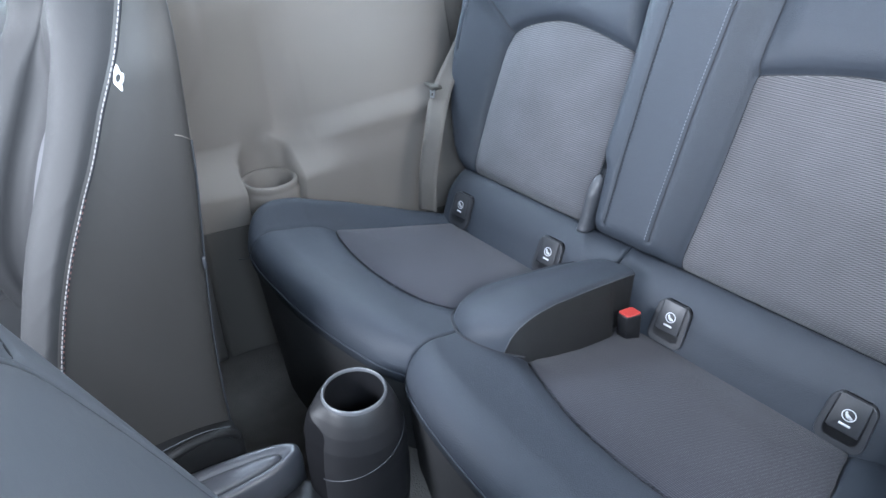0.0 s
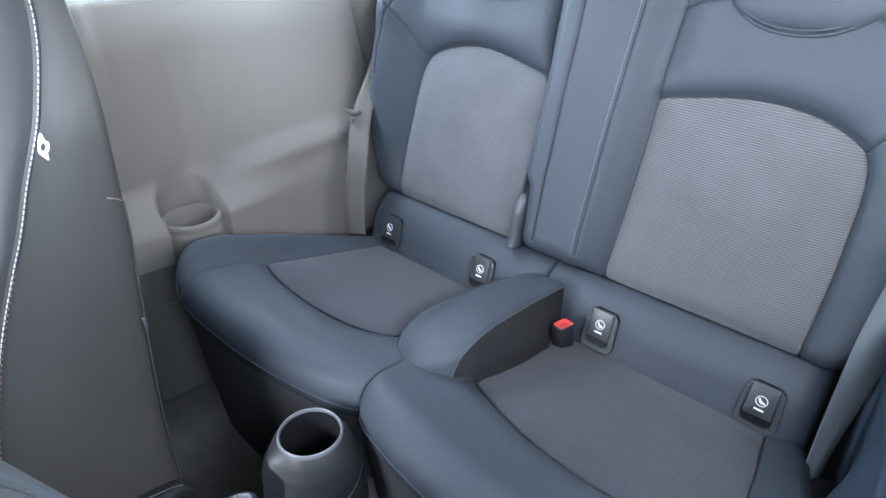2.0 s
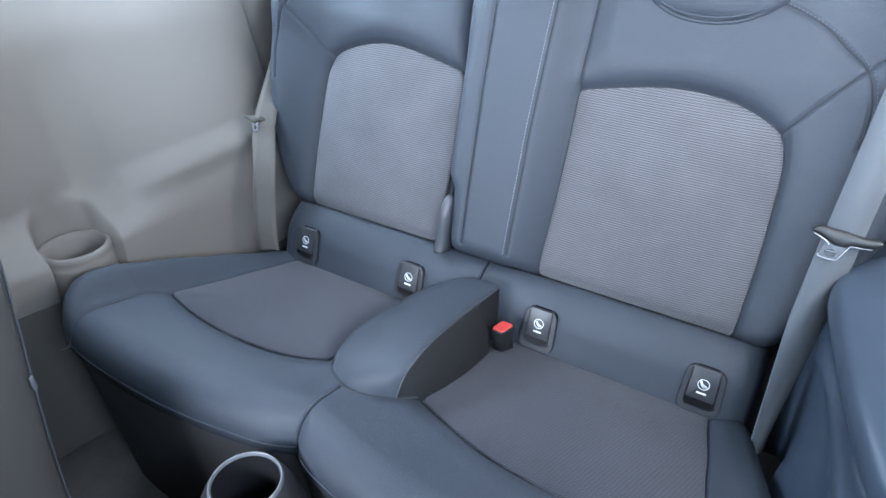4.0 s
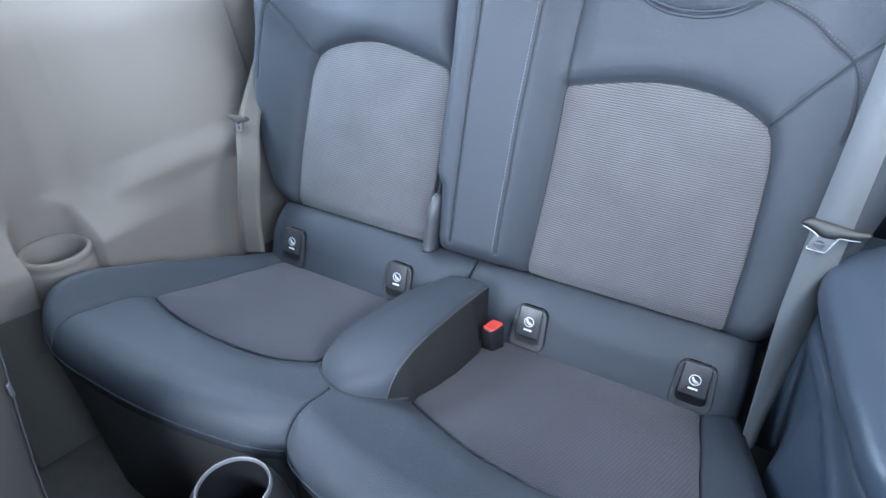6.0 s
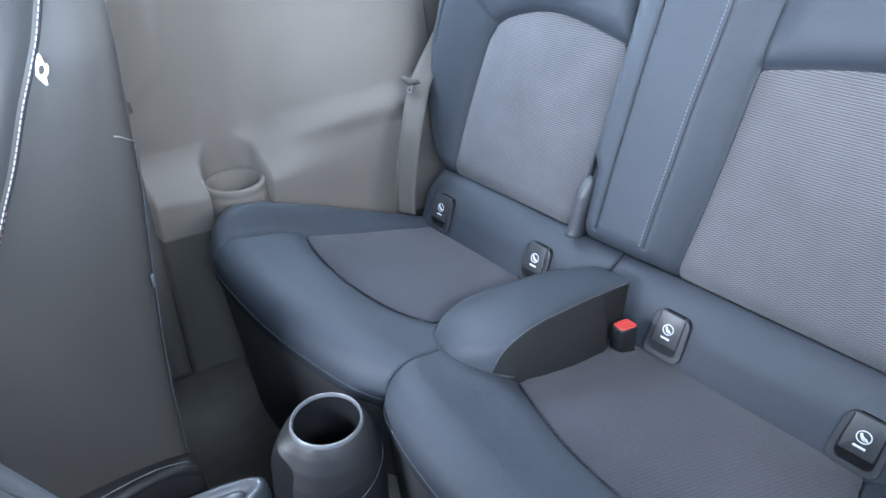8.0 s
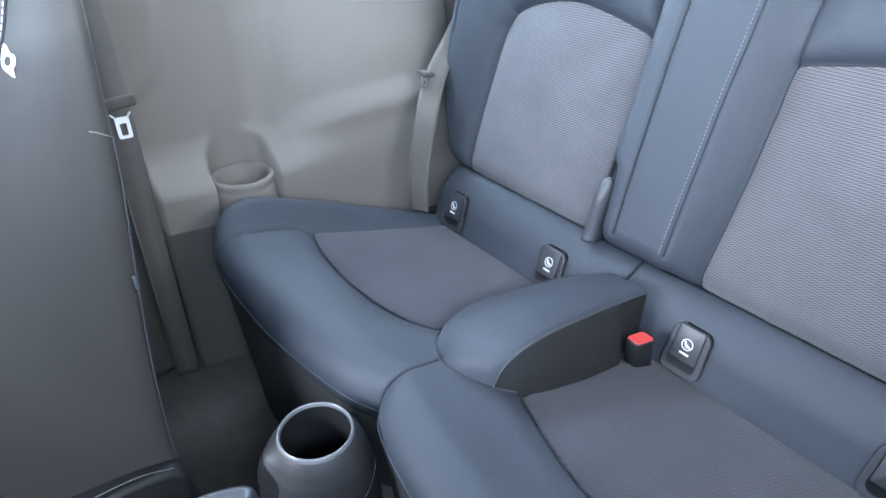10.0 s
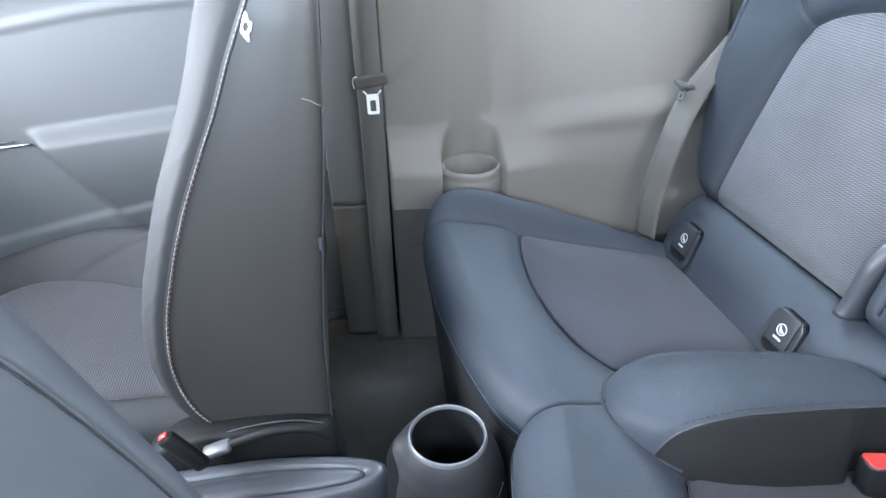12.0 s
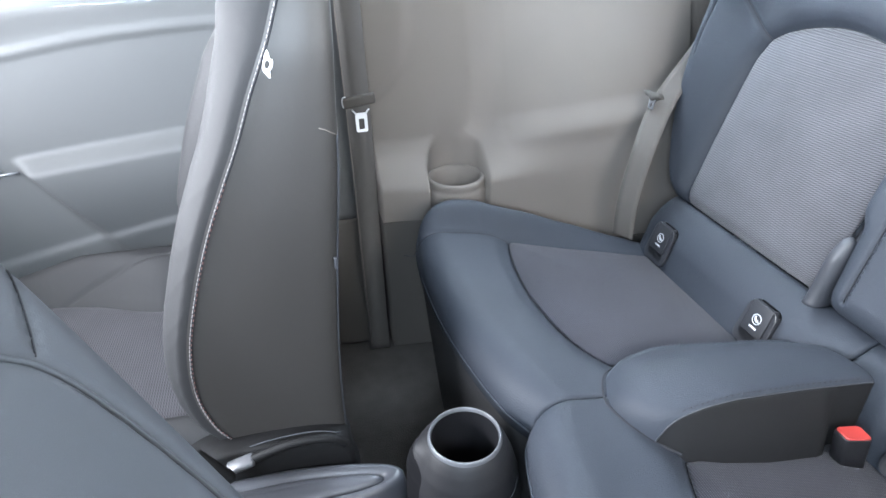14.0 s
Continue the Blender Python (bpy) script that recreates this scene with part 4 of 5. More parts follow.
def buckle_loop(grow, dz, lean):
    """Rounded outline of the buckle, drawn in or out and leaned back towards its foot."""
    c = np.mean(top, 0)
    q = []
    for k in range(4):
        p0, p1, p2 = (np.array(top[(k + d) % 4]) for d in (-1, 0, 1))
        for e in (0.16, 0.08, 0.02):
            q.append(p1 + (p0 - p1) * e + (p2 - p1) * (0.16 - e) * (0.5 if e == 0.08 else 1))
    q = np.array(q)
    q = c + (q - c) * grow
    return np.column_stack([q + np.array((-0.10, 0.55)) * lean, np.full(len(q), 0.398 + dz)])


v, f = stack([buckle_loop(1.0, -0.075, 0.030), buckle_loop(1.02, -0.030, 0.010), buckle_loop(1.02, -0.004, 0.0), buckle_loop(1.0, -0.0015, 0.0), buckle_loop(0.96, -0.0008, 0.0)], True, True)
link("body", v, f, PLASTIC, root)
v, f = stack([buckle_loop(0.93, -0.003, 0.0), buckle_loop(0.93, 0.0010, 0.0), buckle_loop(0.90, 0.0018, 0.0), buckle_loop(0.80, 0.0012, 0.0)], True, True)
link("button", v, f, RED, root, "red release button")


def strip(line, across, wide, thick=0.0014):
    """A belt of webbing: a 3D line, the way across it at each of its points, its width."""
    L, A = curve(line, 12), curve(across, 12)
    A = A / np.linalg.norm(A, axis=1)[:, None]
    D = np.gradient(L, axis=0)
    N = np.cross(D, A)
    N = N / np.linalg.norm(N, axis=1)[:, None] * thick / 2
    rows = []
    for s, o in ((-0.5, 1), (-0.25, 1.15), (0.25, 1.15), (0.5, 1), (0.5, -1), (-0.5, -1)):
        rows.append(L + A * wide * s + N * o)
    v, f = grid(np.array(rows), True, False)
    k, n = len(L), 6
    return v, [tuple(q) for q in f] + [tuple(i * k for i in range(n)), tuple(i * k + k - 1 for i in range(n))]


def rear_belt(g, off, web, words):
    root = thing("seat_belt", (g * 0.53, 0.98, 0.33), words, "seat belt", "rear seat belts")
    way = [(0.520, 0.318, 0.046), (0.5215, 0.36, 0.050), (0.5245, 0.44, 0.053), (0.528, 0.52, 0.054), (0.5325, 0.59, 0.054), (0.5370, 0.66, 0.054), (0.5430, 0.75, 0.054), (0.5505, 0.88, 0.056), (0.558, 1.0, 0.06)]
    line = [tuple(place_back(np.array(g * a), np.array(b), np.array(c + off))) for a, b, c in way]
    acr = [(g * 0.80, -0.40, -0.05), (g * 0.9, -0.3, 0.0), (g * 0.97, -0.15, 0.0)] + [(g * 1.0, -0.05, 0.02)] * 6
    if g > 0:
        # twisted nearly edge-on where it runs down beside the cushion
        way[0] = (0.522, 0.280, 0.030)
        acr[:5] = [(0.42, 0.69, -0.55), (0.54, 0.64, -0.52), (0.74, 0.48, -0.38), (0.93, 0.22, -0.18), (0.98, 0.10, -0.08)]
        line = [tuple(place_back(np.array(a), np.array(b), np.array(c + off))) for a, b, c in way]
    else:
        line = [(-0.512, 0.975, 0.345), (-0.505, 0.972, 0.433), (-0.508, 0.995, 0.55), (-0.555, 1.056, 0.622), (-0.604, 1.153, 0.70), (-0.648, 1.262, 0.80), (-0.690, 1.365, 0.90)]
        acr = [(-0.86, -0.5, 0.0)] * 3 + [(-0.6, -0.8, 0.0)] + [(-0.28, -0.95, 0.05)] * 3
    v, f = strip(line, acr, 0.047)
    link("webbing", v, f, web, root)
    # pale cord standing for the highlight along the left belt edge
    if g < 0:
        across = curve(acr, 6)
        rim = curve(line, 6) + across / np.linalg.norm(across, axis=1)[:, None] * 0.0232
        v, f = tube(rim, 0.0010, 6)
        link("edge_glint", v, f, TRIM_LIT, root, "pale cord drawn for the edge highlight of the belt")
    low = 0.0 if g > 0 else 0.034
    fx, fz = (1.0, 1.0) if g > 0 else (0.62, 0.75)
    at = lambda x, z, h: place_back(g * (0.582 - (0.582 - np.asarray(x, float)) * fx + low * 0.15), 0.641 + (np.asarray(z, float) - 0.641) * fz - low, np.asarray(h, float) + off)
    # grip: a bar with a horn at its inner end, a dip over the plate and a long outer end
    rows = []
    for x in np.linspace(0.4975, 0.5815, 26):
        hi = float(np.interp(x, [0.4975, 0.500, 0.505, 0.511, 0.520, 0.5354, 0.5628, 0.575, 0.580, 0.5815], [0.636, 0.6405, 0.6435, 0.6435, 0.6425, 0.6415, 0.6385, 0.6400, 0.6385, 0.6365]))
        lo = float(np.interp(x, [0.4975, 0.500, 0.508, 0.5164, 0.524, 0.528, 0.541, 0.547, 0.560, 0.572, 0.579, 0.5815], [0.634, 0.6315, 0.6295, 0.6260, 0.6215, 0.6200, 0.6205, 0.6245, 0.6255, 0.6270, 0.6310, 0.6345]))
        a = np.linspace(0, 2 * math.pi, 16, endpoint=False)
        ca, sa = np.cos(a), np.sin(a)
        rows.append(at(np.full(16, x), (hi + lo) / 2 + (hi - lo) / 2 * np.sign(sa) * np.abs(sa) ** 0.7, 0.0565 + 0.0075 * np.sign(ca) * np.abs(ca) ** 0.8))
    v, f = stack(rows, True, True)
    # left grip in the lower trim tone, glare haze put into its colour
    link("tongue_grip", v, f, PLASTIC if g > 0 else KICK, root, ("black" if g > 0 else "dark grey") + " tongue grip")
    loop = curve([(0.5125, 0.6055), (0.5145, 0.6025), (0.532, 0.6020), (0.5360, 0.6040), (0.5445, 0.620), (0.549, 0.627), (0.519, 0.628), (0.5165, 0.620)], 5, True)
    slot = polar(rrect(0.0135, 0.0042, 0.0012, 4) + (0.526, 0.6105), np.array((0.526, 0.6105)), 60)
    rim = polar(loop, np.array((0.526, 0.6105)), 60)
    v, f = stack([at(slot[:, 0], slot[:, 1], 0.0600), at(rim[:, 0], rim[:, 1], 0.0600), at(rim[:, 0], rim[:, 1], 0.0575), at(slot[:, 0], slot[:, 1], 0.0575)], False, False)
    f += [(180 + a, 180 + (a + 1) % 60, (a + 1) % 60, a) for a in range(60)]
    # left plate in brighter metal, to carry its glint
    plate = link("tongue", v, f, STEEL if g > 0 else CHROME, root, "steel tongue plate", smooth=False)
    if g > 0:
        for pts, r in (([(0.500, 0.6315), (0.508, 0.6285), (0.5164, 0.6250), (0.522, 0.6205)], 0.0009), ([(0.5125, 0.6065), (0.514, 0.6030), (0.532, 0.6022), (0.5365, 0.6050), (0.5445, 0.6205), (0.5475, 0.6240), (0.560, 0.6247), (0.571, 0.6260)], 0.0008), ([(0.5195, 0.6127), (0.5325, 0.6127)], 0.0005)):
            c = curve(pts, 6)
            v, f = tube(at(c[:, 0], c[:, 1], np.full(len(c), 0.0612)), r, 8)
            link("polished_edge", v, f, CHROME, plate, "bright worn metal edge")
    return root


rear_belt(1, 0.0, WEBBING, "grey rear seat belt with its tongue hanging beside the seatback")
rear_belt(-1, 0.034, WEB_HAZED, "dark grey rear seat belt with its tongue beside the seatback")

# ---- front belt on the pillar ----
root = thing("front_seat_belt", (-0.69, 0.46, 0.1), "front seat belt, paled for haze, hanging on the pillar with a steel tongue", "seat belt")
v, f = strip([(-0.676, 0.452, 0.03), (-0.678, 0.455, 0.35), (-0.680, 0.458, 0.60), (-0.683, 0.458, 0.80), (-0.690, 0.460, 1.10)], [(0.1, 1, 0)] * 5, 0.047)
link("webbing", v, f, WEB_GREY, root)
# grip in the lower trim tone too, paled for the glare over it
part("tongue_grip", box_bm((-0.668, 0.460, 0.650), (0.012, 0.064, 0.022), 0.005, Euler((radians(6), 0, 0)).to_matrix(), 3), KICK, root, "tongue grip, paled for glare")
# pale cord for the bright line that light leaves on the belt edge
v, f = tube([(-0.6755, 0.4335, 0.05), (-0.6770, 0.4345, 0.35), (-0.6785, 0.4350, 0.60), (-0.6810, 0.4345, 0.80), (-0.6880, 0.4365, 1.09)], 0.0010, 6)
link("edge_glint", v, f, TRIM_LIT, root, "pale cord drawn for the edge highlight of the belt")
# pale cord painted as the highlight at the end of the grip
v, f = tube(curve([(-0.6615, 0.4350, 0.6610), (-0.6620, 0.4290, 0.6590), (-0.6620, 0.4272, 0.6500), (-0.6620, 0.4290, 0.6400)], 6), 0.0011, 6)
link("grip_glint", v, f, PRINT, root, "pale cord drawn as the highlight on the grip end")
to = lambda p: np.array([(-0.668 + c, 0.4615 + a, 0.6065 + b) for a, b, c in p])
loop, hole = rrect(0.023, 0.038, 0.004, 5), rrect(0.011, 0.022, 0.002, 5) + (0, -0.003)
v, f = stack([to(raised(hole, 0.002)), to(raised(loop, 0.002)), to(raised(loop, -0.001)), to(raised(hole, -0.001))], False, False)
n = len(loop)
f += [(3 * n + i, 3 * n + (i + 1) % n, (i + 1) % n, i) for i in range(n)]
link("tongue", v, f, WHITE, root, "bright steel tongue plate", smooth=False)
for s in (-1, 1):
    v, f = tube(to([(s * 0.009, 0.016, 0.001), (s * 0.012, 0.021, 0.001), (s * 0.0165, 0.026, 0.001)]), 0.0016, 6)
    link("tongue_lug", v, f, WHITE, root)

# pillar trim beside the belt, down to the sill
root = thing("pillar_trim", (-0.73, 0.42, 0.03), "dark grey plastic pillar trim behind the door", "trim", kind="structure")
for title, lo, hi, skin in (("upper_cover", 0.3765, 0.92, TRIM_DOOR), ("sill_cover", 0.03, 0.375, KICK)):
    py, pz = np.meshgrid(np.linspace(0.36, 0.475, 24), np.linspace(lo, hi, 40), indexing="ij")
    px = 0.712 + 0.02 * ((py - 0.42) / 0.05) ** 2 * 0.3 - 0.006 * np.exp(-((py - 0.475) / 0.012) ** 2)
    v, f = sheet(py, pz, px, lambda a, b, h: np.stack([-np.abs(h), a, b], -1), 0.79)
    link(title, v, f, skin, root)

# ---- door ----
root = thing("door_1", (-0.79, -0.3, 0.05), "charcoal and grey car door trim, closed, with an armrest", "door", kind="structure")
Y, Z = np.meshgrid(np.linspace(-0.95, 0.40, 170), np.linspace(0.05, 0.86, 150), indexing="ij")
zs = table(Y, [-0.95, -0.5, -0.16, 0.015, 0.207, 0.4], [0.60, 0.700, 0.752, 0.774, 0.782, 0.785])
x = 0.800 - 0.0042 * step(-0.004, 0.003, Z - zs) + 0.004 * step(0.013, 0.018, Z - zs) - 0.012 * step(0.02, 0.09, Z - zs)
za = np.interp(Y, [-0.95, -0.19, 0.1, 0.4], [0.545, 0.555, 0.579, 0.590])
arm = step(-0.215, -0.180, Y + 0.6 * (Z - za)) * step(0.016, -0.018, Z - za) * step(-0.32, -0.02, Z - za)
x = x - 0.045 * arm
zp = np.interp(Y, [-0.95, -0.36, 0.01, 0.4], [0.20, 0.329, 0.398, 0.453])
x = x - 0.007 * step(0.004, -0.010, Z - zp) - 0.003 * np.exp(-((Z - zp) / 0.005) ** 2)
x = x + round_off(0.86 - Z, 0.03) * -0.7
v, f = sheet(Y, Z, x, lambda a, b, h: np.stack([-np.abs(h), a, b], -1), 0.85)
link("door_card", v, f, TRIM_DOOR, root)
v, f = tube([(-0.797, y, 0.538 + 0.055 * (y + 0.215)) for y in np.linspace(-0.60, -0.207, 20)], 0.0022, 8)
link("pull_trim", v, f, CHROME, root, "thin bright trim line ahead of the armrest")
v, f = tube([(-0.797, y, 0.547 + 0.055 * (y + 0.215)) for y in np.linspace(-0.60, -0.235, 20)], 0.0014, 8)
link("pull_edge", v, f, SILVER, root, "pale edge of the pull recess")
for y, z in ((-0.298, 0.548), (-0.280, 0.551), (-0.287, 0.543)):
    part("switch", box_bm((-0.797, y, z), (0.006, 0.009, 0.0028), 0.001), CHROME, root, "small bright window switch")

# ---- front passenger seat ----
root = thing("front_passenger_seat", (-0.43, 0.0, 0.05), "dark leatherette front passenger seat with pale stitching and cloth cushion", "car seat")
Z_S, Y_S = [0.29, 0.323, 0.368, 0.429, 0.50, 0.578, 0.648, 0.713, 0.755, 0.806, 0.84, 0.88, 0.96, 1.06], [0.215, 0.190, 0.161, 0.149, 0.157, 0.181, 0.209, 0.241, 0.263, 0.286, 0.303, 0.322, 0.350, 0.362]
Z_R, Y_R = [0.29, 0.306, 0.374, 0.469, 0.593, 0.699, 0.76, 0.822, 0.876, 0.93, 1.06], [0.338, 0.340, 0.342, 0.348, 0.362, 0.376, 0.3815, 0.386, 0.390, 0.392, 0.392]


def seat_section(z):
    """Outline of the seatback at a height: side, bolsters, hollow front, flat rear."""
    ys, yr = float(table(np.array(z), Z_S, Y_S)), float(table(np.array(z), Z_R, Y_R)) + 0.002
    xi = -0.171 - 0.05 * (z - 0.327)
    xi -= 0.05 * max(0.0, (z - 0.84) / 0.2) ** 1.5
    xc = -0.425
    b = float(np.interp(z, [0.29, 0.36, 0.6, 0.80, 0.86, 0.92, 1.0, 1.06], [0.026, 0.028, 0.029, 0.036, 0.044, 0.055, 0.062, 0.05]))
    far = 0.026 * float(step(0.40, 0.52, np.array(z)) * step(0.86, 0.76, np.array(z)))
    dip = float(np.interp(z, [0.29, 0.70, 0.78, 0.86, 1.06], [0.034, 0.034, 0.020, -0.020, -0.024]))
    wd = yr - ys
    half = [(xi - 0.042, yr - 0.004), (xi - 0.020, yr - 0.0015), (xi - 0.007, yr - 0.045 * wd), (xi - 0.001, yr - 0.13 * wd), (xi + 0.0015, yr - 0.30 * wd), (xi + 0.0025, ys + 0.5 * wd), (xi + 0.0015, ys + 0.22 * wd), (xi, ys), (xi - 0.010, ys - b * 0.55), (xi - 0.030, ys - b),
            (xi - 0.058, ys - b * 0.95), (xi - 0.085, ys - b * 0.3), (xi - 0.10, ys + 0.45 * dip), (xi - 0.15, ys + 0.9 * dip), (xc, ys + dip)]
    rear = [(xc, yr - 0.004)]
    other = [(2 * xc - a, c - far * (9 <= 13 - k <= 10) - 0.7 * far * (13 - k in (8, 11))) for k, (a, c) in enumerate(half[-2::-1])]
    return curve(rear + half + other, 6, True), xi, ys, yr


rows = []
heights = np.concatenate([[0.285, 0.29, 0.30], np.linspace(0.315, 1.02, 70), [1.045, 1.06, 1.066]])
for k, z in enumerate(heights):
    c, xi, ys, yr = seat_section(z)
    if k < 3 or k > len(heights) - 4:
        mid = c.mean(0)
        c = mid + (c - mid) * ((0.93, 0.97, 0.992)[k] if k < 3 else (0.985, 0.95, 0.86)[k - len(heights) + 3])
    rows.append(np.column_stack([c, np.full(len(c), z)]))
v, f = stack(rows, True, True)
back = link("backrest", v, f, SHELL, root, "black leatherette backrest")
# the front bolster skin, a shade lighter, laid over the shell in front of the seam
FOLDS = [(0.335, 0.05), (0.372, 0.075), (0.405, 0.06), (0.45, 0.085), (0.486, 0.07), (0.535, 0.09), (0.60, 0.06), (0.655, 0.08)]
skin, panel = [], []
for z in np.linspace(0.305, 1.0, 260):
    c, xi, ys, yr = seat_section(z)
    q = c[48:133]
    d = np.gradient(q, axis=0)
    nr = np.stack([d[:, 1], -d[:, 0]], 1)
    nr /= np.linalg.norm(nr, axis=1)[:, None]
    if nr[10] @ np.array((0.3, -1)) < 0:
        nr = -nr
    k = np.arange(len(q))
    lift = 0.0030 * np.minimum(1, np.minimum(k, len(q) - 1 - k) / 3.0)
    # slanting folds pulled from the seam towards the front of the bolster
    s = np.clip(k / 16.0, 0, 1)
    for z0, rise in FOLDS:
        lift = lift + 0.0005 * np.exp(-((z - z0 - rise * (1 - s)) / 0.0055) ** 2) * step(0.0, 0.25, s) * (k < 26)
    lift = lift - 0.003 * np.exp(-((k - 27) / 1.2) ** 2) - 0.003 * np.exp(-((k - 57) / 1.2) ** 2)
    skin.append(np.column_stack([q + nr * lift[:, None], np.full(len(q), z)]))
    if 0.32 < z < 0.765:
        arch = 0.118 * math.sqrt(max(0.0, 1 - max(0.0, (z - 0.64) / 0.126) ** 3))
        m = q[30:55]
        xs = np.linspace(-0.425 + arch, -0.425 - arch, 25)
        panel.append(np.column_stack([xs, np.interp(-xs, -m[:, 0], m[:, 1]) - 0.0036 - 0.004 * np.minimum(1, np.minimum(np.arange(25), 24 - np.arange(25)) / 3.0), np.full(25, z)]))
v, f = grid(np.array(skin))
link("front_cover", v, f, LEATHER_DARK, root, "black leatherette front bolster")
v, f = grid(np.array(panel))
link("front_panel", v, f, CLOTH_BACK, root, "grey ribbed cloth centre panel with arched top")
seam = []
for z in np.linspace(0.305, 1.0, 120):
    c, xi, ys, yr = seat_section(z)
    seam.append((xi + 0.0026, ys + 0.004, z))
seam = np.array(seam)
v, f = tube(seam + np.array((-0.001, 0.002, 0)), 0.0012, 6)
link("piping", v, f, SEAM, root, "dark seam")
cut = 62
stitches("stitching", seam[cut - 8:], (1, 0, 0), THREAD_PALE, root, 0.0050, 0.0016, 0.0012, "pale contrast stitching")
stitches("stitching", seam[:cut], (1, 0, 0), THREAD_PALE, root, 0.0044, 0.0022, 0.0010, "pale contrast stitching")
stitches("stitching", seam[5:cut + 10] + np.array((-0.0004, 0.0022, 0)), (1, 0, 0), THREAD_RED, root, 0.0050, 0.0024, 0.0012, "dull red contrast stitching")
# rear edge welt, a little lighter to carry the edge highlight, with the cross seam
welt = []
for z in np.linspace(0.31, 0.752, 60):
    c, xi, ys, yr = seat_section(z)
    welt.append((xi - 0.0100, yr - 0.0028, z))
v, f = tube(welt, 0.0013, 6)
link("welt", v, f, COVER, root, "welt down the rear edge, tone lifted for its highlight")
c, xi, ys, yr = seat_section(0.755)
v, f = tube([(xi - 0.0098, yr - 0.0030, 0.752), (xi - 0.0030, yr - 0.0085, 0.757), (xi - 0.0004, yr - 0.0160, 0.7625), (xi + 0.0008, yr - 0.0230, 0.7655)], 0.0008, 6)
link("cross_seam", v, f, TRIM_LIT, root)
# white winged emblem, a plain shape
ew = curve([(0.0, 0.030), (0.007, 0.012), (0.012, 0.009), (0.0135, 0.0), (0.012, -0.009), (0.009, -0.013), (0.011, -0.030), (0.003, -0.022), (-0.006, -0.010), (-0.007, 0.0), (-0.006, 0.012), (-0.004, 0.022)], 5, True)
hole = np.array((0.0050, 0.0085)) * np.array([(math.cos(a), math.sin(a)) for a in np.linspace(0, 2 * math.pi, 60, endpoint=False)]) + (0.002, 0.0)
ewp = polar(ew, np.array((0.002, 0.0)), 60)
to = lambda p: np.array([(-0.1935 + c - 0.03 * b, 0.3150 + 0.52 * a + 0.12 * b, 0.840 + 0.50 * b) for a, b, c in p])
v, f = stack([to(raised(hole, -0.001)), to(raised(hole, 0.0014)), to(raised(ewp, 0.0014)), to(raised(ewp, -0.001))], False, False)
link("emblem", v, f, WHITE, root, "white winged emblem, embroidered")
part("tag", box_bm((-0.189, 0.358, 0.588), (0.005, 0.005, 0.018), 0.0015), COVER, root, "small pale cloth tag")

# cushion of the front seat
X, Y = np.meshgrid(np.linspace(-0.72, -0.175, 240), np.linspace(-0.40, 0.26, 200), indexing="ij")
loop = curve([(-0.27, 0.25), (-0.27, 0.0), (-0.275, -0.2), (-0.32, -0.27), (-0.45, -0.29), (-0.57, -0.27), (-0.625, -0.20), (-0.610, -0.09), (-0.565, 0.03), (-0.545, 0.25)], 8, True)
d, inn = away(X, Y, loop, True), within(X, Y, loop)
h = 0.315 - 0.10 * (Y - 0.1) * 0.4
h = h + np.where(inn, -0.012, 0.012 * (1 - np.exp(-(d / 0.02) ** 2)) - 0.006 * np.exp(-(d / 0.005) ** 2) + 0.062 * step(0.004, 0.085, d) * (X < -0.45) * step(-0.36, -0.10, Y) + 0.03 * step(0.27, 0.21, np.abs(X)))
s2 = curve([(-0.645, 0.25), (-0.650, 0.06), (-0.645, -0.06), (-0.630, -0.14), (-0.600, -0.20), (-0.565, -0.25)], 8)
h = h - 0.004 * np.exp(-(away(X, Y, s2) / 0.004) ** 2)
h = h + round_off(np.minimum(np.minimum(X + 0.72, -0.175 - X), Y + 0.40), 0.05)
v, f = sheet(X, Y, h, lambda a, b, c: np.stack([a, b, np.abs(c)], -1), 0.16)
link("cushion", v, f, LEATHER_DARK, root, "black leatherette seat cushion")
insert_pad("cushion_insert", loop, lambda a, b, c: np.stack([a, b, 0.315 - 0.04 * (b - 0.1) + c], -1), CLOTH_SEAT_LIT, root, "woven grey cloth centre", low=-0.003, crown=0.004)
# side valance, lever and rail
val = curve([(0.10, 0.20), (0.09, 0.30), (0.13, 0.335), (0.20, 0.342), (0.28, 0.338), (0.335, 0.318), (0.345, 0.27), (0.33, 0.20)], 6, True)
v, f = stack([np.column_stack([np.full(len(val), x), val.mean(0)[0] + (val[:, 0] - val.mean(0)[0]) * k, val.mean(0)[1] + (val[:, 1] - val.mean(0)[1]) * k]) for x, k in ((-0.20, 1), (-0.150, 1), (-0.144, 0.97), (-0.141, 0.90))], True, True)
link("side_valance", v, f, VALANCE, root, "black plastic side valance")
v, f = tube(curve([(-0.1495, 0.150, 0.322), (-0.1490, 0.185, 0.336), (-0.1485, 0.235, 0.3455), (-0.1485, 0.29, 0.345), (-0.150, 0.33, 0.330)], 8), 0.0009, 6)
link("valance_edge", v, f, LEATHER_GREY, root, "thin pale edge of the valance")
lev = curve([(-0.137, 0.175, 0.318), (-0.132, 0.22, 0.338), (-0.130, 0.27, 0.350), (-0.132, 0.315, 0.342), (-0.137, 0.335, 0.320)], 8)
v, f = tube(lev, 0.0065, 10)
link("recline_lever", v, f, VALANCE, root, "black curved recline lever")
part("lever_pad", box_bm((-0.132, 0.192, 0.330), (0.020, 0.040, 0.010), 0.004, Euler((radians(18), radians(10), 0)).to_matrix()), SILVER, root, "grey lever pad")
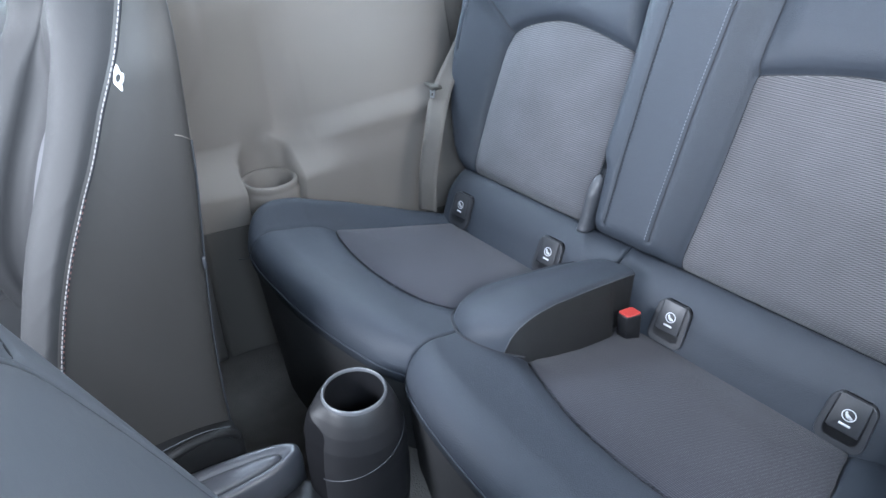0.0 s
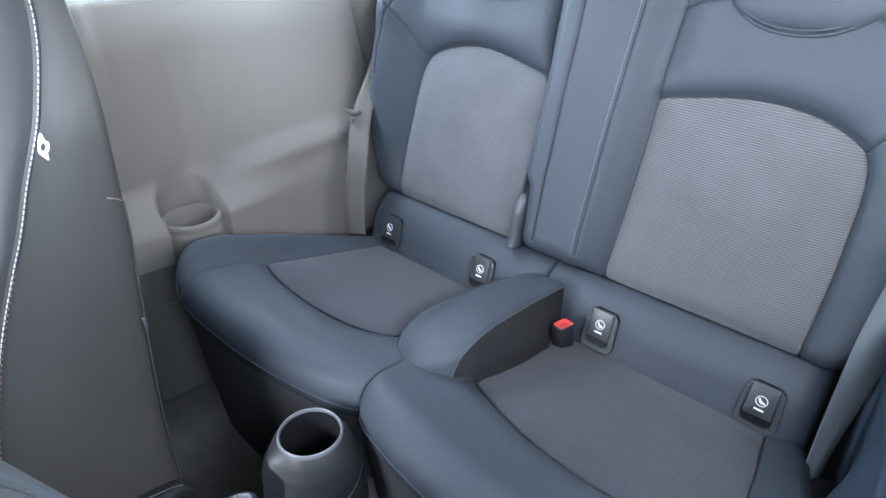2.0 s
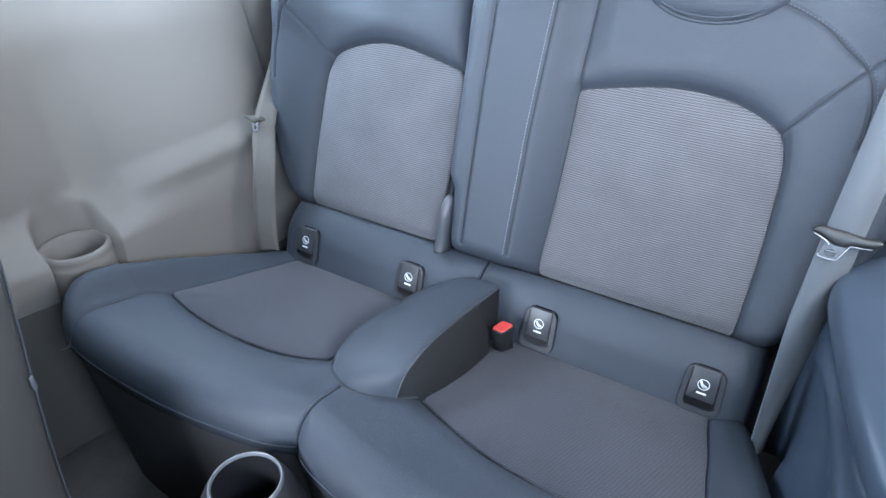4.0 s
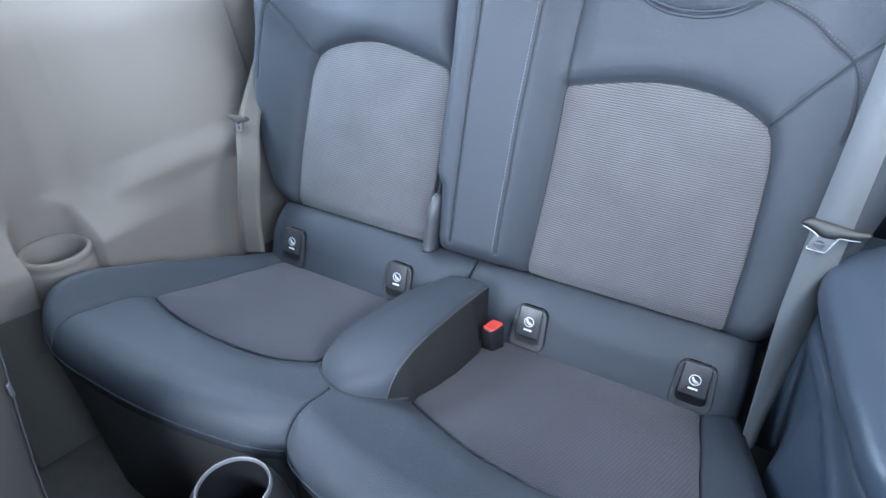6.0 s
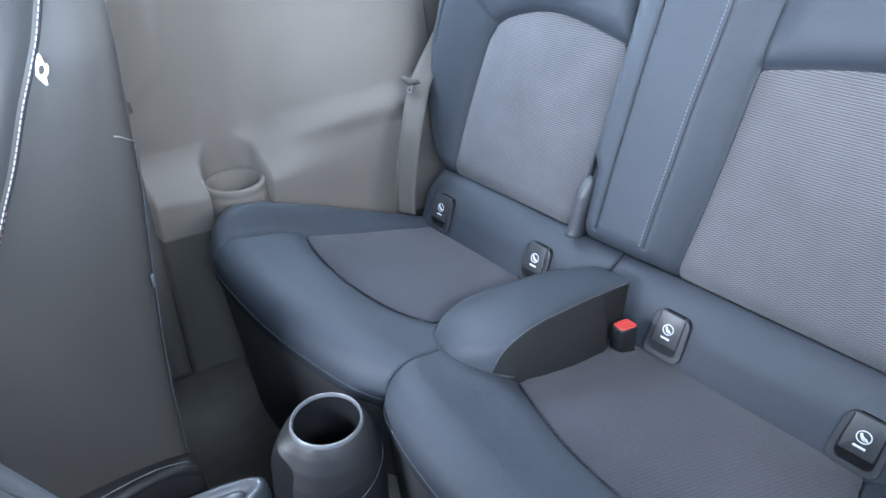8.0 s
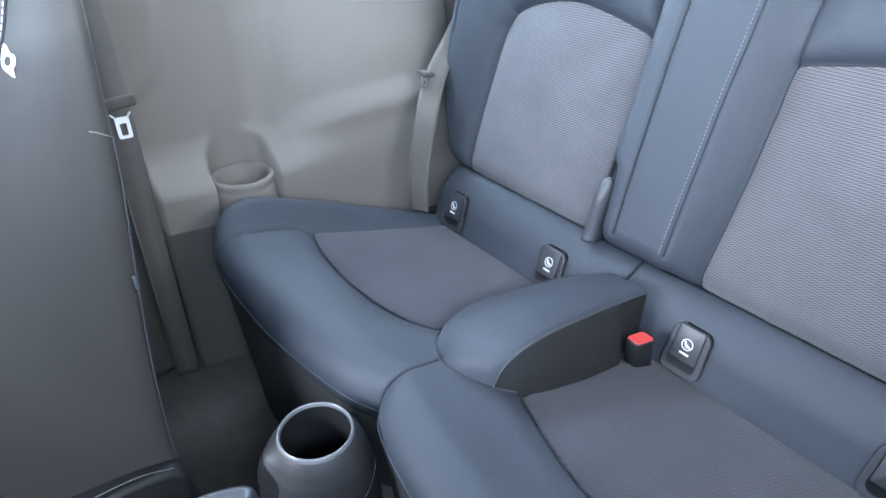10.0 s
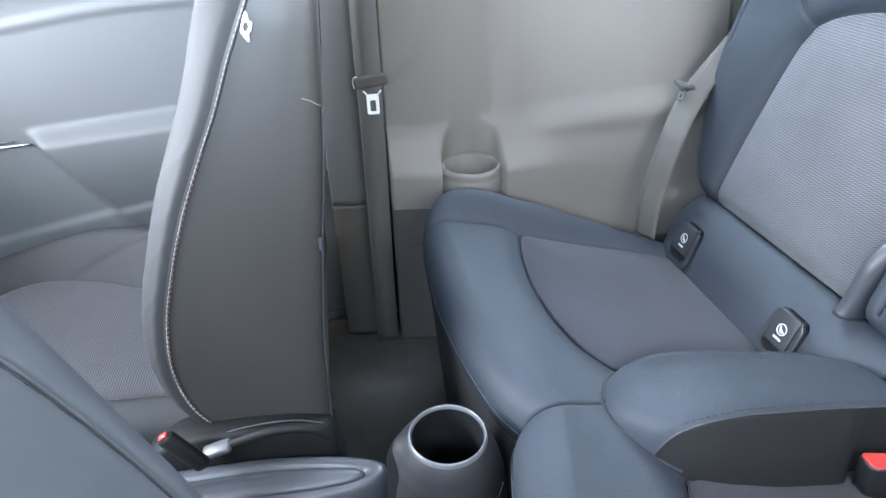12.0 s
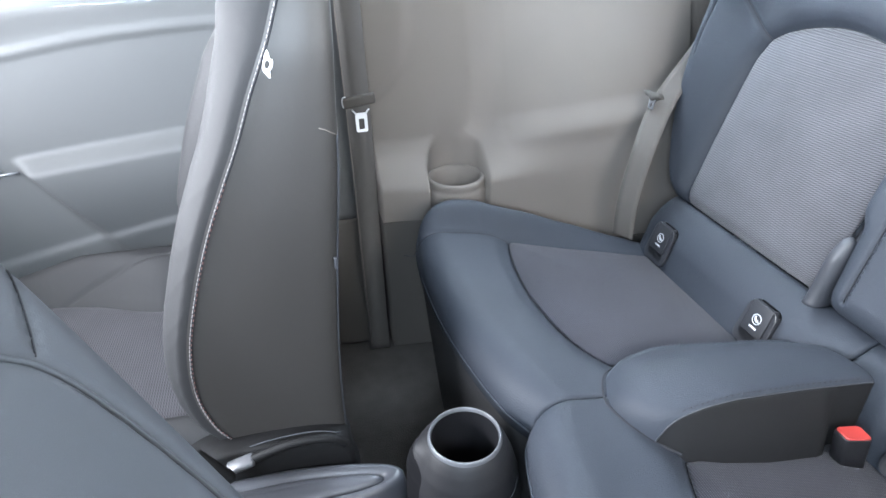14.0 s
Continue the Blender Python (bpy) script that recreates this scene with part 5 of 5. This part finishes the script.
part("seat_frame", box_bm((-0.44, -0.05, 0.11), (0.44, 0.5, 0.10), 0.02), PLASTIC, root, "black seat frame and rails")
part("buckle_stalk", box_bm((-0.106, 0.163, 0.362), (0.015, 0.022, 0.072), 0.006, Euler((radians(30), 0, 0)).to_matrix()), VALANCE, root, "black buckle stalk")
part("buckle_button", box_bm((-0.104, 0.146, 0.3945), (0.008, 0.012, 0.005), 0.002, Euler((radians(30), 0, 0)).to_matrix()), RED, root, "red release button")

# ---- front driver seat, tipped forward ----
root = thing("front_driver_seat", (0.33, 0.1, 0.05), "grey leatherette front driver seat tipped forward, piped rear panel", "car seat")


def place_driver(x, z, h):
    return np.stack([x, 0.147 - 0.3946 * (z - 0.75) + 0.93 * h, z + 0.367 * h], -1)


zz = 0.30 + 0.68 * spread(120)
xa = table(zz, [0.28, 0.45, 0.55, 0.7, 0.80, 0.88, 0.94, 1.0], [0.078, 0.066, 0.060, 0.053, 0.052, 0.060, 0.085, 0.15])
xb = 0.66 - xa
s = spread(110)
X = xa[None, :] + (xb - xa)[None, :] * s[:, None]
Zg = np.repeat(zz[None, :], 110, 0)
pipe = curve([(0.112, 0.30), (0.103, 0.45), (0.100, 0.56), (0.104, 0.65), (0.114, 0.715), (0.135, 0.755), (0.18, 0.79), (0.26, 0.81), (0.33, 0.815), (0.40, 0.81), (0.48, 0.79), (0.525, 0.755), (0.546, 0.715), (0.556, 0.65), (0.56, 0.56), (0.557, 0.45), (0.548, 0.30)], 8)
h = 0.0 - 0.005 * np.exp(-(away(X, Zg, pipe) / 0.005) ** 2)
drop = curve([(0.0655, 0.7802), (0.0765, 0.7734), (0.0972, 0.7571), (0.1175, 0.740)], 6)
h = h - 0.0045 * np.exp(-(away(X, Zg, drop) / 0.0032) ** 2)
h = h + round_off(np.minimum(X - xa[None, :], xb[None, :] - X), 0.035) * 0.8 + round_off(np.minimum(Zg - 0.30, 0.98 - Zg), 0.04)
v, f = sheet(X, Zg, h, place_driver, 0.13)
link("backrest", v, f, LEATHER_GREY, root)
v, f = tube(place_driver(pipe[:, 0], pipe[:, 1], np.full(len(pipe), -0.0035)), 0.0022, 8)
link("piping", v, f, LEATHER_GREY, root, "thick piping round the rear panel")
mid = np.array((0.33, 0.45))
inner = mid + (pipe - mid) * 0.972
v, f = tube(place_driver(inner[:, 0], inner[:, 1], np.full(len(pipe), -0.0022)), 0.0017, 6)
link("groove", v, f, SEAM, root, "dark groove inside the piping")
on = np.array([h.ravel()[np.argmin((X - a) ** 2 + (Zg - b) ** 2)] for a, b in drop])
on = np.polyval(np.polyfit(np.arange(len(on)), on, 3), np.arange(len(on)))
v, f = tube(place_driver(drop[:, 0], drop[:, 1], on + 0.0022), 0.0008, 5)
link("seam", v, f, SEAM, root)
part("cushion", box_bm((0.34, -0.12, 0.27), (0.50, 0.55, 0.16), 0.05, None, 4), LEATHER, root)
part("seat_frame", box_bm((0.34, -0.08, 0.11), (0.44, 0.5, 0.14), 0.02), PLASTIC, root)

# ---- centre console ----
root = thing("centre_console", (-0.05, 0.1, 0.1), "black centre console ending in an oval tray", "console")
w = np.linspace(0, 2 * math.pi, 72, endpoint=False)


def console_loop(grow, z, wide=0.039, x0=-0.097, tip=0.408):
    ce, se = np.cos(w), np.sin(w)
    x = x0 + (wide + grow) * np.sign(ce) * np.abs(ce) ** 0.85
    y = np.where(se > 0, 0.22 + (tip - 0.22 + grow) * np.abs(se) ** 0.9, 0.22 - (0.75 + grow) * np.abs(se) ** 0.3)
    return np.column_stack([x, y, np.full(72, z) + 0.005 + 0.016 * step(0.41, 0.20, y)])


v, f = stack([console_loop(0.0, 0.05, 0.105, -0.038, 0.43), console_loop(0.0, 0.20, 0.102, -0.038, 0.425), console_loop(-0.004, 0.215, 0.102, -0.038, 0.425), console_loop(-0.014, 0.220, 0.102, -0.038, 0.425)], True, True)
link("body", v, f, PLASTIC, root)
v, f = stack([console_loop(0.004, 0.20), console_loop(0.003, 0.255), console_loop(0.0, 0.274), console_loop(-0.004, 0.279), console_loop(-0.008, 0.281), console_loop(-0.012, 0.281), console_loop(-0.004, 0.2785, 0.027, -0.0945, 0.385), console_loop(-0.007, 0.273, 0.027, -0.0945, 0.385)], True, True)
link("tray", v, f, TRAY, root, "oval tray with a rounded lip")
v, f = stack([console_loop(-0.0065, 0.270, 0.027, -0.0945, 0.385), console_loop(-0.0085, 0.2765, 0.027, -0.0945, 0.385), console_loop(-0.012, 0.2805, 0.027, -0.0945, 0.385), console_loop(-0.018, 0.282, 0.027, -0.0945, 0.385)], True, True)
link("tray_pad", v, f, TRAY, root, "satin oval pad")

root = thing("cup_holder", (-0.038, 0.483, 0.19), "black plastic cup holder with a pale rim behind the console", "cup holder")
cx, cy = -0.0385, 0.4825
w = np.linspace(0, 2 * math.pi, 240, endpoint=False)




def shaded_side(z, ang):
    """Whether a place on the holder lies in the shade painted black on its console side."""
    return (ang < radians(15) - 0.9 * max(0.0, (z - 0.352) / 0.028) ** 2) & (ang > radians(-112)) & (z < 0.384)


def drawn(p, z):
    """The holder's outline drawn out towards the console below its shoulder."""
    ang = np.arctan2(p[:, 0], -p[:, 1])
    pull = float(np.interp(z, [0.20, 0.328, 0.347, 0.366, 0.378, 0.388, 0.393], [0.10, 0.16, 0.23, 0.25, 0.17, 0.06, 0.0]))
    p[:, 1] -= np.maximum(-p[:, 1], 0) * pull * step(radians(16), radians(-25), ang)
    return ang


def cup(r, z, cut=True):
    p = np.stack([r * np.cos(w), r * np.sin(w)], 1)
    if cut:
        ang = drawn(p, z)
        p = p * (1 - 0.035 * shaded_side(z, ang))[:, None]
    return np.column_stack([cx + p[:, 0], cy + p[:, 1], np.full(len(w), z)])


prof = [(0.076, 0.20), (0.0755, 0.25), (0.074, 0.30), (0.070, 0.335), (0.0635, 0.360), (0.0565, 0.378), (0.051, 0.389), (0.0485, 0.393)]
fine = np.concatenate([np.linspace(0.20, 0.325, 16), np.linspace(0.328, 0.378, 60), np.linspace(0.381, 0.393, 6)])
radii = [float(np.interp(z, [q[1] for q in prof], [q[0] for q in prof])) for z in fine]
v, f = stack([cup(r, z) for r, z in zip(radii, fine)], True, False)
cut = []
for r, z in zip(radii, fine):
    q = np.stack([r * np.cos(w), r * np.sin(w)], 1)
    cut.append(shaded_side(z, drawn(q, z)))
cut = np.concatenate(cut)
# faces on the console side go black, to stand for the shade there
for title, keep, mat, words in (("body", False, PLASTIC, ""), ("recess", True, BLACK, "console side of the holder with its shade painted black")):
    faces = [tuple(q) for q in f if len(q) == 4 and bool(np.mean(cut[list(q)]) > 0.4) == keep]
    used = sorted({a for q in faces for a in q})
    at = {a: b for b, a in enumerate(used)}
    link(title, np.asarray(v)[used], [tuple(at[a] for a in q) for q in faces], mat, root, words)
v, f = stack([cup(r, z, False) for r, z in ((0.0482, 0.392), (0.0472, 0.396), (0.0460, 0.3982), (0.0450, 0.3984), (0.0440, 0.3965), (0.0432, 0.391))], False, False)
link("rim", v, f, SILVER, root, "pale silver grey rim")
v, f = stack([cup(r, z, False) for r, z in ((0.0430, 0.393), (0.0415, 0.38), (0.040, 0.33), (0.0375, 0.290))], False, True)
link("well", v, f, BLACK, root, "dark cup well")
v, f = stack([cup(r, z) for r, z in ((0.075, 0.06), (0.075, 0.193), (0.073, 0.197), (0.066, 0.199))], True, True)
link("skirt", v, f, PLASTIC, root, "black lower skirt")
ang = np.radians(np.linspace(14, 150, 50))
zs = 0.272 + 0.026 * np.degrees(ang) / 60
rs = np.interp(zs, [q[1] for q in prof], [q[0] for q in prof]) + 0.0002
v, f = tube(np.column_stack([cx + rs * np.sin(ang), cy - rs * np.cos(ang), zs]), 0.0007, 6)
link("parting_line", v, f, COVER, root, "fine moulded line round the holder")
